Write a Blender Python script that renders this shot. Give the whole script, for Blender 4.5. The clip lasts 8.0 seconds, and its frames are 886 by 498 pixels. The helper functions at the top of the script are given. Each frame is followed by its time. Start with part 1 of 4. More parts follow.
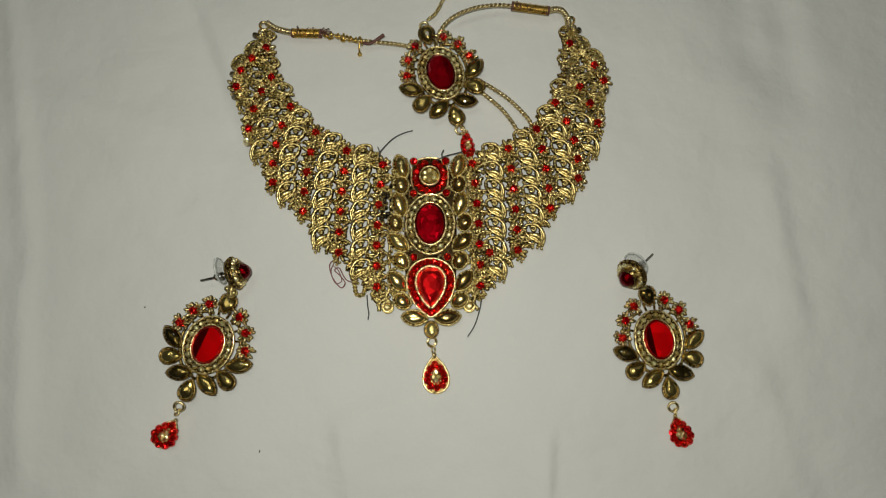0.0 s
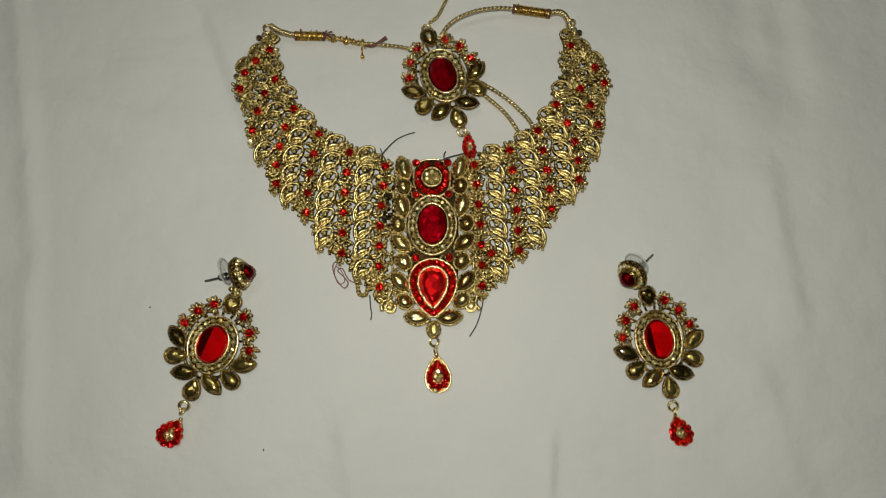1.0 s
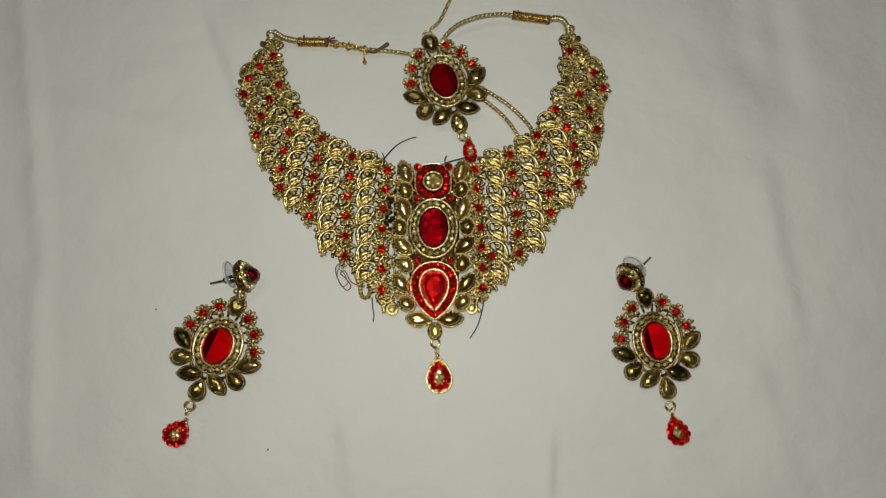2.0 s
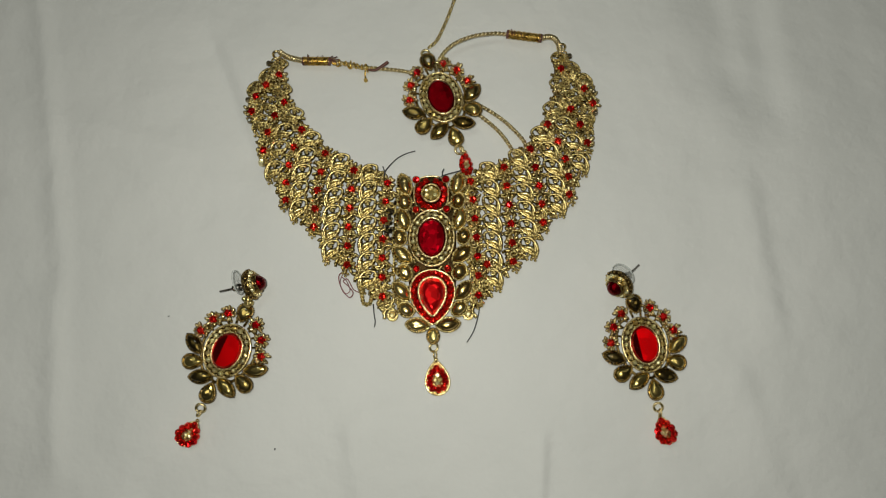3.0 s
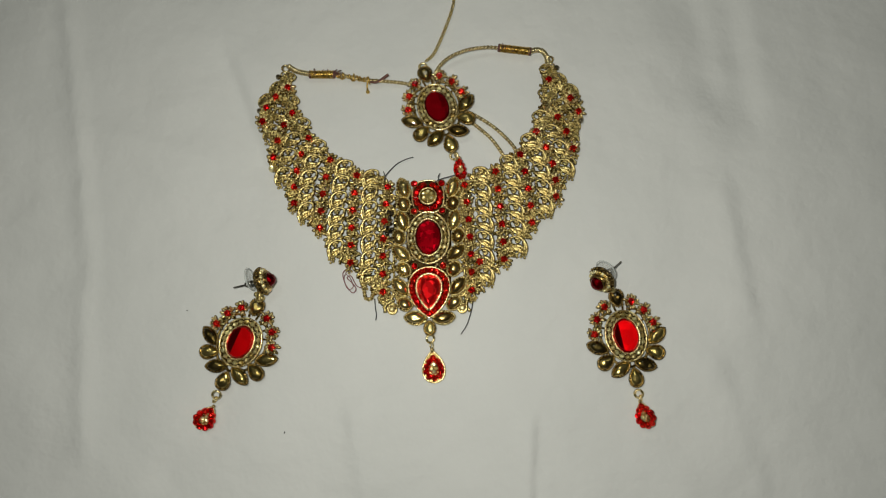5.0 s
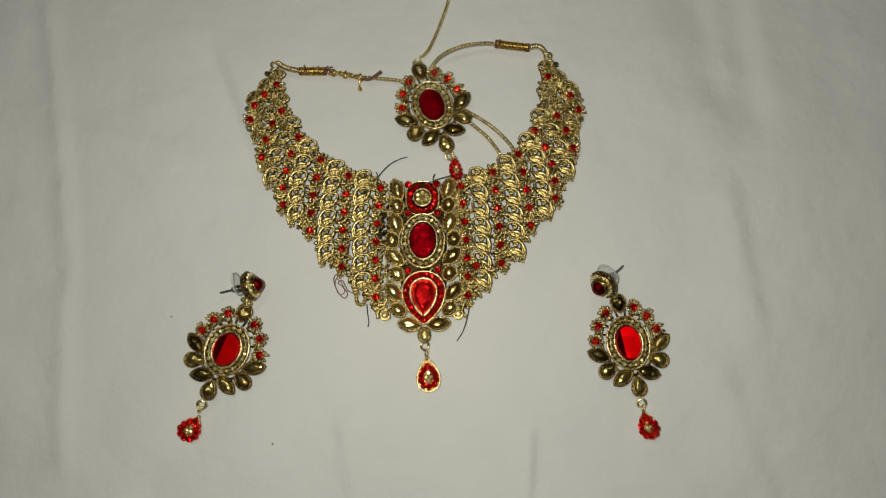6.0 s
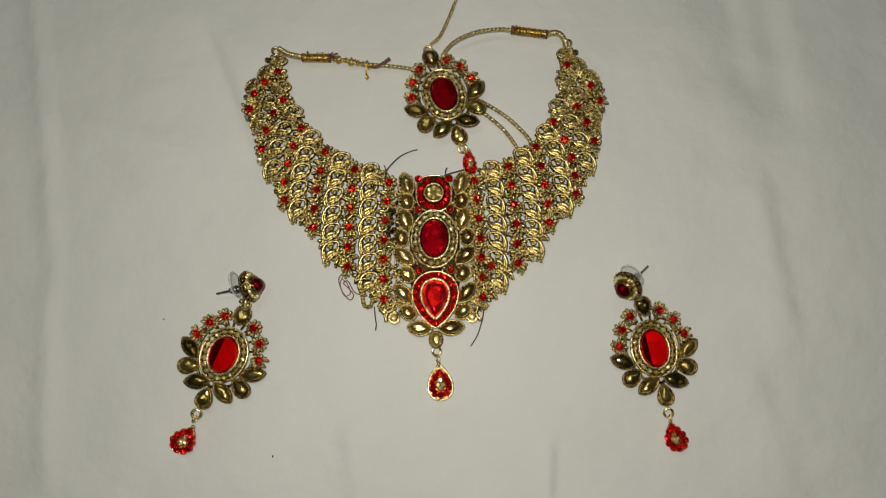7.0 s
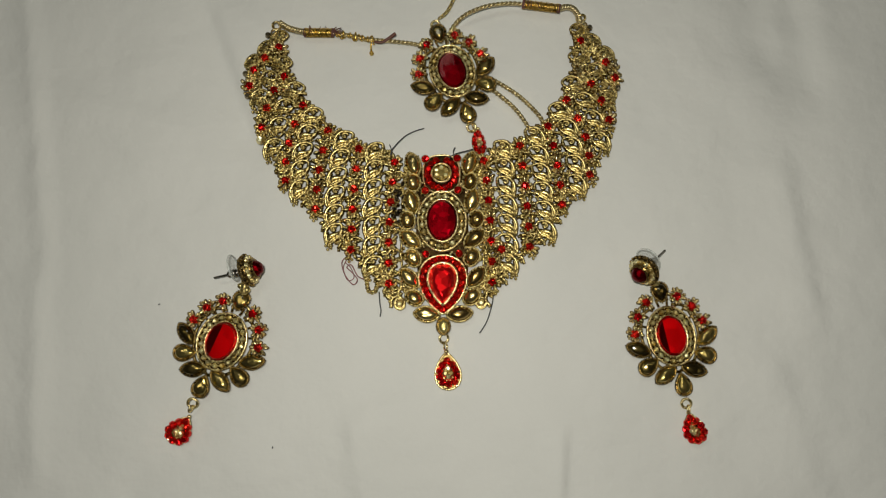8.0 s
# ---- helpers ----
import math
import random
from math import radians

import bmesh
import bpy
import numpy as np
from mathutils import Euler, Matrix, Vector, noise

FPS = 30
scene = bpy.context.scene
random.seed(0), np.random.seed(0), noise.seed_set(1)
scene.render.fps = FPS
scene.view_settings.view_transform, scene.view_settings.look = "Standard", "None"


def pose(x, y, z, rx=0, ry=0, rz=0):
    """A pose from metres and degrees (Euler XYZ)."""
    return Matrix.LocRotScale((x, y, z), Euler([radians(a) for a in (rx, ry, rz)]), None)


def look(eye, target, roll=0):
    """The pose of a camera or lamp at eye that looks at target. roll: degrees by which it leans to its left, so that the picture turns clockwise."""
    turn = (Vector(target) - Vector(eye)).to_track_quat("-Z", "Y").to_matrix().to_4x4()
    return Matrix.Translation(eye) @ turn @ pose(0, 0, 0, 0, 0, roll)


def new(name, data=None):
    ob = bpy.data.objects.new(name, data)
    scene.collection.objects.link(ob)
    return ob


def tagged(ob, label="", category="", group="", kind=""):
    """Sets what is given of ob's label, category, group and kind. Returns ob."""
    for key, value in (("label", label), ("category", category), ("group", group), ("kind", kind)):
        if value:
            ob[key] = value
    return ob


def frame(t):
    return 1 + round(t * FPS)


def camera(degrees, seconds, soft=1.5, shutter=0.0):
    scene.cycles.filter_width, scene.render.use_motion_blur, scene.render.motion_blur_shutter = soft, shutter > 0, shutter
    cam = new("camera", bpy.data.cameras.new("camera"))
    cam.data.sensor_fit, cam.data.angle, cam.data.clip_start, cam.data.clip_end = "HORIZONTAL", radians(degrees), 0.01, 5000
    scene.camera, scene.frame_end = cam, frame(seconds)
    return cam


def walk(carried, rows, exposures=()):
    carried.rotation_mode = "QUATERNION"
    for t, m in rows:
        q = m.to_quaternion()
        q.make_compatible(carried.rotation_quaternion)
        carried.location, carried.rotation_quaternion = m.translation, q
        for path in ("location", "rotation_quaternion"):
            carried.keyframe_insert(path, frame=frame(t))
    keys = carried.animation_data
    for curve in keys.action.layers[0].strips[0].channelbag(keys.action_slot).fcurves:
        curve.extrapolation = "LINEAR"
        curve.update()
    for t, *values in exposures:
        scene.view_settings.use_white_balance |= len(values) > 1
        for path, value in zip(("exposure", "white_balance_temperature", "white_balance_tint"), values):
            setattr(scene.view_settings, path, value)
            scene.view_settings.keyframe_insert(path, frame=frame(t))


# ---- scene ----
cam = camera(56.45, 8.0, soft=1.1)
PATH = [
    (0.0, 0.01117, -0.07274, 0.38637, 9.186, 0.638, 1.032),
    (0.5, 0.00974, -0.07299, 0.38748, 9.271, 0.583, 1.014),
    (1.0, 0.01090, -0.07321, 0.39006, 9.212, 0.734, 1.024),
    (1.5, 0.01034, -0.07155, 0.39311, 9.011, 0.694, 1.040),
    (3.0, 0.01769, -0.07273, 0.41671, 9.369, 1.564, 0.855),
    (3.5, 0.02363, -0.07598, 0.43432, 9.667, 2.141, 0.806),
    (4.0, 0.02631, -0.07574, 0.44574, 9.238, 2.645, 0.762),
    (4.5, 0.03162, -0.07994, 0.45138, 9.350, 2.950, 0.862),
    (6.0, 0.03039, -0.07665, 0.43181, 9.716, 2.562, 0.802),
    (6.5, 0.02051, -0.07543, 0.41830, 9.901, 1.791, 0.841),
    (7.0, 0.01663, -0.07428, 0.40460, 9.929, 1.674, 0.864),
    (7.5, 0.01222, -0.07359, 0.39431, 9.698, 1.402, 0.930),
    (8.0, 0.01233, -0.07858, 0.38634, 9.818, 1.625, 1.034),
]
EXPOSURES = [
    (0.0, -0.08, 6520, 9.5), (1.0, -0.09, 6560, 10), (1.5, -0.07, 6520, 9.5), (3.0, 0.01, 6420, 9.5), (4.0, 0.05, 6340, 9.5),
    (4.5, 0.04, 6340, 10), (6.0, -0.03, 6560, 10), (7.5, -0.02, 6640, 11), (8.0, -0.02, 6640, 11),
]
walk(cam, [(row[0], pose(*row[1:])) for row in PATH], EXPOSURES)
# ---- world and light ----
world = bpy.data.worlds.new("world")
scene.world = world
world.use_nodes = True
world.node_tree.nodes["Background"].inputs[0].default_value = (0.9, 0.95, 1.0, 1)
world.node_tree.nodes["Background"].inputs[1].default_value = 0.02


def area_lamp(name, eye, target, size_x, size_y, power, colour):
    data = bpy.data.lights.new(name, "AREA")
    data.shape, data.size, data.size_y, data.energy, data.color = "RECTANGLE", size_x, size_y, power, colour
    ob = new(name, data)
    ob.matrix_world = look(eye, target)
    return ob


# a tube lamp under the ceiling beyond the head of the bed
area_lamp("tube_lamp", (-0.40, 0.85, 2.08), (0, 0, 0), 1.2, 0.12, 3.0, (0.95, 1.0, 0.88))

# the small torch of the phone, held still just above its lens
torch = area_lamp("phone_torch", (-0.004, -0.062, 0.466), (-0.006, -0.008, 0.0), 0.012, 0.012, 0.81, (1.0, 0.985, 0.86))
torch.data.spread = radians(150)

# ---- materials ----


def nodes_of(name):
    m = bpy.data.materials.new(name)
    m.use_nodes = True
    return m, m.node_tree, m.node_tree.nodes["Principled BSDF"]


def noise_node(nt, scale, detail=3.0):
    co = nt.nodes.new("ShaderNodeTexCoord")
    n = nt.nodes.new("ShaderNodeTexNoise")
    n.inputs["Scale"].default_value, n.inputs["Detail"].default_value = scale, detail
    nt.links.new(co.outputs["Object"], n.inputs["Vector"])
    return n


def ramp_node(nt, source, stops):
    r = nt.nodes.new("ShaderNodeValToRGB")
    while len(r.color_ramp.elements) < len(stops):
        r.color_ramp.elements.new(0.5)
    for e, (p, c) in zip(r.color_ramp.elements, stops):
        e.position, e.color = p, (*c, 1)
    nt.links.new(source, r.inputs[0])
    return r


def bump_node(nt, source, strength, distance, shader):
    b = nt.nodes.new("ShaderNodeBump")
    b.inputs["Strength"].default_value, b.inputs["Distance"].default_value = strength, distance
    nt.links.new(source, b.inputs["Height"])
    nt.links.new(b.outputs[0], shader.inputs["Normal"])
    return b


def metal(name, light, dark, rough=0.28, scale=900.0, relief=0.6):
    """Cast, antiqued metal: worn bright spots over darker tarnish."""
    m, nt, p = nodes_of(name)
    n = noise_node(nt, scale, 4)
    r = ramp_node(nt, n.outputs[0], ((0.37, dark), (0.54, light)))
    nt.links.new(r.outputs[0], p.inputs["Base Color"])
    p.inputs["Metallic"].default_value = 1.0
    big = noise_node(nt, scale * 0.3, 2)
    rr = ramp_node(nt, big.outputs[0], ((0.35, (rough * 0.7,) * 3), (0.65, (rough * 1.5,) * 3)))
    nt.links.new(rr.outputs[0], p.inputs["Roughness"])
    bump_node(nt, n.outputs[0], relief, 0.0002, p)
    return m


def gem(name, a, b, rough=0.12, cell=700.0, tilt=0.7, foil=0.85, coat=1.0):
    """Foil-backed cut glass: the tilted facets of a coloured mirror under a clear coat; each stone differs a little."""
    m, nt, p = nodes_of(name)
    info = nt.nodes.new("ShaderNodeObjectInfo")
    r = ramp_node(nt, info.outputs["Random"], ((0.1, a), (0.9, b)))
    nt.links.new(r.outputs[0], p.inputs["Base Color"])
    p.inputs["Metallic"].default_value = foil
    p.inputs["Roughness"].default_value = rough
    p.inputs["Coat Weight"].default_value = coat
    p.inputs["Coat Roughness"].default_value = 0.04
    co = nt.nodes.new("ShaderNodeTexCoord")
    shift = nt.nodes.new("ShaderNodeVectorMath")
    shift.operation = "ADD"
    nt.links.new(co.outputs["Object"], shift.inputs[0])
    nt.links.new(info.outputs["Location"], shift.inputs[1])
    cells = nt.nodes.new("ShaderNodeTexVoronoi")
    cells.inputs["Scale"].default_value = cell
    nt.links.new(shift.outputs[0], cells.inputs["Vector"])
    lean = nt.nodes.new("ShaderNodeVectorMath")
    lean.operation = "MULTIPLY_ADD"
    nt.links.new(cells.outputs["Color"], lean.inputs[0])
    lean.inputs[1].default_value = (2 * tilt, 2 * tilt, 0)
    lean.inputs[2].default_value = (-tilt, -tilt, 0)
    geo = nt.nodes.new("ShaderNodeNewGeometry")
    total = nt.nodes.new("ShaderNodeVectorMath")
    total.operation = "ADD"
    nt.links.new(geo.outputs["Normal"], total.inputs[0])
    nt.links.new(lean.outputs[0], total.inputs[1])
    unit = nt.nodes.new("ShaderNodeVectorMath")
    unit.operation = "NORMALIZE"
    nt.links.new(total.outputs[0], unit.inputs[0])
    nt.links.new(unit.outputs[0], p.inputs["Normal"])
    return m


def matt(name, a, b, rough=0.8, scale=60.0, relief=0.0):
    m, nt, p = nodes_of(name)
    n = noise_node(nt, scale, 4)
    r = ramp_node(nt, n.outputs[0], ((0.3, a), (0.7, b)))
    nt.links.new(r.outputs[0], p.inputs["Base Color"])
    p.inputs["Roughness"].default_value = rough
    if relief:
        bump_node(nt, n.outputs[0], relief, 0.001, p)
    return m


def cotton():
    """Washed white cotton: a fine plain weave, faint greying and soft creases."""
    m, nt, p = nodes_of("cotton")
    co = nt.nodes.new("ShaderNodeTexCoord")
    n = noise_node(nt, 9.0, 5)
    r = ramp_node(nt, n.outputs[0], ((0.3, (0.76, 0.765, 0.755)), (0.7, (0.82, 0.82, 0.81))))
    nt.links.new(r.outputs[0], p.inputs["Base Color"])
    p.inputs["Roughness"].default_value = 0.9
    p.inputs["Sheen Weight"].default_value = 0.15
    waves = []
    for axis in ("X", "Y"):
        w = nt.nodes.new("ShaderNodeTexWave")
        w.bands_direction = axis
        w.inputs["Scale"].default_value, w.inputs["Distortion"].default_value = 500.0, 1.5
        nt.links.new(co.outputs["Object"], w.inputs["Vector"])
        waves.append(w)
    mul = nt.nodes.new("ShaderNodeMath")
    mul.operation = "ADD"
    nt.links.new(waves[0].outputs["Fac"], mul.inputs[0])
    nt.links.new(waves[1].outputs["Fac"], mul.inputs[1])
    weave = bump_node(nt, mul.outputs[0], 0.05, 0.0002, p)
    soft = nt.nodes.new("ShaderNodeBump")
    crumple = noise_node(nt, 28.0, 4)
    soft.inputs["Strength"].default_value, soft.inputs["Distance"].default_value = 0.75, 0.005
    nt.links.new(crumple.outputs[0], soft.inputs["Height"])
    nt.links.new(soft.outputs[0], weave.inputs["Normal"])
    return m


GOLD = metal("antique_gold", (0.87, 0.71, 0.305), (0.16, 0.10, 0.032), 0.36)
GOLD_BRIGHT = metal("bright_gold", (0.96, 0.80, 0.42), (0.36, 0.25, 0.09), 0.27)
GOLD_DARK = metal("tarnished_gold", (0.36, 0.245, 0.085), (0.03, 0.02, 0.009), 0.33)
# backing metal, its near-black colour painted as shadow in gaps between stones
BACK_METAL = metal("shadow_dark_backing", (0.034, 0.02, 0.007), (0.010, 0.006, 0.003), 0.42)
# dark outline colour, painted as the shade round and under gold strokes
OUTLINE_SHADE = metal("outline_shade", (0.25, 0.16, 0.05), (0.06, 0.036, 0.012), 0.40)
BLACKENED = metal("oxidised_metal", (0.09, 0.07, 0.045), (0.012, 0.01, 0.008), 0.4)
YELLOW = gem("yellow_glass", (0.70, 0.52, 0.16), (0.85, 0.68, 0.26), 0.22, 420.0, 0.35, 0.8)
GOLD_CORD = metal("gold_thread", (0.88, 0.75, 0.44), (0.34, 0.25, 0.11), 0.36, 2500.0)
BARREL_GOLD = metal("wound_gold_thread", (0.86, 0.60, 0.16), (0.45, 0.27, 0.05), 0.3, 1500.0)
STEEL = metal("steel", (0.34, 0.32, 0.29), (0.16, 0.15, 0.13), 0.3)
RED = gem("red_glass", (0.78, 0.006, 0.008), (1.0, 0.03, 0.016), 0.25, 900.0, 0.5, 0.94, 0.12)
DEEP_RED = gem("deep_red_glass", (0.12, 0.0002, 0.002), (0.15, 0.0003, 0.003), 0.33, 420.0, 0.07, 1.0, 0.1)
CLEAR_RED = gem("clear_red_glass", (0.40, 0.0006, 0.0016), (0.46, 0.0008, 0.002), 0.30, 170.0, 0.012, 1.0, 0.4)
FINE_RED = gem("fine_cut_red_glass", (0.80, 0.003, 0.006), (0.90, 0.004, 0.007), 0.34, 330.0, 0.3, 0.88)
SMOKE = gem("champagne_glass", (0.20, 0.135, 0.04), (0.80, 0.65, 0.25), 0.27, 240.0, 0.14, 0.9)
DARK_SMOKE = gem("dark_champagne_glass", (0.10, 0.066, 0.016), (0.70, 0.53, 0.17), 0.25, 300.0, 0.2, 1.0, 0.7)
PALE = gem("pale_champagne_glass", (0.66, 0.49, 0.17), (1.0, 0.92, 0.54), 0.36, 620.0, 0.25, 1.0, 0.8)
CABOCHON = gem("brown_champagne_glass", (0.36, 0.235, 0.07), (0.98, 0.76, 0.30), 0.25, 230.0, 0.17, 1.0, 0.8)
DARK_GLASS = gem("dark_glass", (0.16, 0.13, 0.08), (0.30, 0.25, 0.15), 0.2, 900.0, 0.4)
THREAD_DARK = matt("dark_thread", (0.03, 0.035, 0.04), (0.09, 0.09, 0.10), 0.8, 900)
THREAD_PINK = matt("maroon_thread", (0.20, 0.07, 0.09), (0.38, 0.20, 0.20), 0.8, 900)
MAROON = matt("maroon_binding", (0.10, 0.035, 0.03), (0.20, 0.09, 0.07), 0.7, 900)
COTTON = cotton()
WALL_PAINT = matt("wall_paint", (0.56, 0.57, 0.56), (0.62, 0.63, 0.62), 0.85, 6)
CEILING_PAINT = matt("ceiling_paint", (0.74, 0.74, 0.72), (0.79, 0.79, 0.77), 0.9, 6)
FLOOR_STONE = matt("floor_stone", (0.28, 0.25, 0.21), (0.36, 0.33, 0.28), 0.4, 9)
TICKING = matt("mattress_cloth", (0.45, 0.46, 0.5), (0.55, 0.56, 0.6), 0.9, 40)


def plastic(name, alpha):
    m, nt, p = nodes_of(name)
    p.inputs["Base Color"].default_value = (0.80, 0.84, 0.82, 1)
    p.inputs["Alpha"].default_value = alpha
    p.inputs["Roughness"].default_value = 0.15
    return m


PLASTIC = plastic("clear_plastic", 0.16)
PLASTIC_RIM = plastic("thick_clear_plastic", 0.42)

# ---- mesh building, in millimetres ----
MM = 0.001


class Geo:
    """Vertices and faces in millimetres."""

    def __init__(self):
        self.v, self.f, self.flat, self.dark, self.shade_rim = [], [], set(), set(), 0.0

    def add(self, verts, faces, flat=False):
        o = len(self.v)
        self.v += [tuple(p) for p in verts]
        if flat:
            self.flat |= set(range(len(self.f), len(self.f) + len(faces)))
        self.f += [tuple(i + o for i in f) for f in faces]
        return self

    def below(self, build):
        """Where set, paints shade: a wider dark copy of the stroke just under it."""
        if self.shade_rim:
            k, first = self.shade_rim, len(self.f)
            self.shade_rim = 0.0
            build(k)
            self.shade_rim = k
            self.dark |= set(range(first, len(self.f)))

    def tube(self, pts, r, sides=6, closed=False, taper=None, flatten=1.0):
        pts = [Vector(p) for p in pts]
        self.below(lambda k: self.tube([p - Vector((0, 0, 0.5)) for p in pts], r + k, sides, closed, taper, flatten * 0.8))
        n = len(pts)
        verts, faces = [], []
        for i, p in enumerate(pts):
            a = pts[(i - 1) % n] if closed or i else pts[0]
            b = pts[(i + 1) % n] if closed or i < n - 1 else pts[-1]
            d = (b - a).normalized()
            up = Vector((0, 0, 1)) if abs(d.z) < 0.9 else Vector((0, 1, 0))
            s = d.cross(up).normalized()
            u = s.cross(d)
            rr = r * (taper(i / (n - 1)) if taper else 1)
            for k in range(sides):
                t = 2 * math.pi * k / sides
                verts.append(p + s * (rr * math.cos(t)) + u * (rr * flatten * math.sin(t)))
        for i in range(n if closed else n - 1):
            j = (i + 1) % n
            for k in range(sides):
                l = (k + 1) % sides
                faces.append((i * sides + k, i * sides + l, j * sides + l, j * sides + k))
        if not closed:
            faces.append(tuple(range(sides))[::-1])
            faces.append(tuple((n - 1) * sides + k for k in range(sides)))
        return self.add(verts, faces)

    def ball(self, c, r, seg=8, rings=5, sz=1.0):
        verts, faces = [(c[0], c[1], c[2] - r * sz)], []
        for i in range(1, rings):
            t = math.pi * i / rings
            for k in range(seg):
                a = 2 * math.pi * k / seg
                verts.append((c[0] + r * math.sin(t) * math.cos(a), c[1] + r * math.sin(t) * math.sin(a), c[2] - r * sz * math.cos(t)))
        verts.append((c[0], c[1], c[2] + r * sz))
        top = len(verts) - 1
        for k in range(seg):
            l = (k + 1) % seg
            faces.append((0, 1 + l, 1 + k))
            for i in range(rings - 2):
                a, b = 1 + i * seg, 1 + (i + 1) * seg
                faces.append((a + k, a + l, b + l, b + k))
            faces.append((1 + (rings - 2) * seg + k, 1 + (rings - 2) * seg + l, top))
        return self.add(verts, faces)

    def petal(self, a, b, w, h):
        """A pointed leaf-shaped bead from a to b."""
        a, b = Vector(a), Vector(b)
        drop_by = Vector((0, 0, 0.5))
        self.below(lambda k: self.petal(a - drop_by, b - drop_by + (b - a).normalized() * k, w + k, h))
        d = b - a
        s = d.cross(Vector((0, 0, 1))).normalized()
        u = s.cross(d).normalized()
        verts, faces = [a], []
        for t, k in ((0.25, 0.75), (0.55, 1.0), (0.82, 0.6)):
            p = a + d * t
            verts += [p + s * w * k, p + u * h * k, p - s * w * k, p - u * h * 0.5 * k]
        verts.append(b)
        for k in range(4):
            l = (k + 1) % 4
            faces += [(0, 1 + l, 1 + k), (1 + k, 1 + l, 5 + l, 5 + k), (5 + k, 5 + l, 9 + l, 9 + k), (9 + k, 9 + l, 13)]
        return self.add(verts, faces)

    def bud(self, a, b, w, h):
        """A blunt round-ended bar from a to b, thicker towards b."""
        a, b = Vector(a), Vector(b)
        drop_by = Vector((0, 0, 0.5))
        self.below(lambda k: self.bud(a - drop_by, b - drop_by + (b - a).normalized() * k, w + k, h))
        d = b - a
        s = d.cross(Vector((0, 0, 1))).normalized()
        u = s.cross(d).normalized()
        verts, faces = [], []
        for t, k in ((0.0, 0.75), (0.4, 1.0), (0.75, 0.95), (0.94, 0.55)):
            for i in range(6):
                an = math.pi * i / 3
                verts.append(a + d * t + s * (w * k * math.cos(an)) + u * (h * k * math.sin(an)))
        verts.append(b)
        for r in range(3):
            for i in range(6):
                j = (i + 1) % 6
                faces.append((r * 6 + i, r * 6 + j, r * 6 + 6 + j, r * 6 + 6 + i))
        faces += [(18 + i, 18 + (i + 1) % 6, 24) for i in range(6)]
        return self.add(verts, faces)

    def sliced(self, a, b, z, h, cuts, n=40):
        """An oval stone: a bevelled girdle below a top of long facets that meet along lines of constant x. cuts: (x, height) from side to side."""
        def top(x):
            for (x0, h0), (x1, h1) in zip(cuts, cuts[1:]):
                if x <= x1:
                    return h0 + (h1 - h0) * (x - x0) / (x1 - x0)
            return cuts[-1][1]
        k = 0.87
        xs = [x for x, _ in cuts[1:-1]]
        angles = [2 * math.pi * i / n for i in range(n)]
        for x in xs:
            t = math.acos(x / (a * k))
            angles = [q for q in angles if abs(q - t) > 0.05 and abs(q - (2 * math.pi - t)) > 0.05] + [t, 2 * math.pi - t]
        angles.sort()
        m = len(angles)
        low = [(a * math.cos(t), b * math.sin(t), z) for t in angles]
        high = [(a * k * math.cos(t), b * k * math.sin(t), z + h + top(a * k * math.cos(t))) for t in angles]
        faces = [(i, (i + 1) % m, m + (i + 1) % m, m + i) for i in range(m)]
        edges = [-a] + xs + [a]
        for x0, x1 in zip(edges, edges[1:]):
            ring = tuple(m + i for i, p in enumerate(high) if x0 - 1e-4 <= p[0] <= x1 + 1e-4)
            if x1 == a:
                ring = tuple(sorted(ring, key=lambda i: math.remainder(angles[i - m], 2 * math.pi)))
            faces.append(ring)
        return self.add(low + high, faces, True)

    def cut(self, outline, z, h, table=0.5, mid=0.82, flat=True):
        """A stone over a flat outline: a faceted crown of three rows below a small table."""
        n = len(outline)
        half = [((outline[i][0] + outline[(i + 1) % n][0]) / 2, (outline[i][1] + outline[(i + 1) % n][1]) / 2) for i in range(n)]
        rows = [(outline, 1.0, 0.0), (half, mid, 0.58), (outline, (mid + table) / 2, 0.86), (half, table, 1.0)]
        verts, faces = [], []
        for pts, k, t in rows:
            verts += [(x * k, y * k, z + h * t) for x, y in pts]
        for r in range(3):
            a, b = r * n, (r + 1) * n
            for i in range(n):
                j = (i + 1) % n
                if r % 2 == 0:
                    faces += [(a + i, a + j, b + i), (a + j, b + j, b + i)]
                else:
                    faces += [(a + i, a + j, b + j), (a + i, b + j, b + i)]
        faces += [tuple(3 * n + i for i in range(n)), tuple(range(n))[::-1]]
        return self.add(verts, faces, flat)

    def plate(self, outline, z0, z1):
        n = len(outline)
        verts = [(x, y, z0) for x, y in outline] + [(x, y, z1) for x, y in outline]
        faces = [(i, (i + 1) % n, n + (i + 1) % n, n + i) for i in range(n)]
        return self.add(verts, faces + [tuple(range(n))[::-1], tuple(range(n, 2 * n))], True)

    def band(self, inner, outer, z0, z1):
        """A flat ring between two outlines, raised at both rims."""
        n = len(inner)
        verts = [(x, y, z1) for x, y in inner] + [(x, y, z1) for x, y in outer] + [(x, y, z0) for x, y in outer] + [(x, y, z0) for x, y in inner]
        faces = []
        for i in range(n):
            j = (i + 1) % n
            for a in range(4):
                b = (a + 1) % 4
                faces.append((a * n + i, b * n + i, b * n + j, a * n + j))
        return self.add(verts, faces)

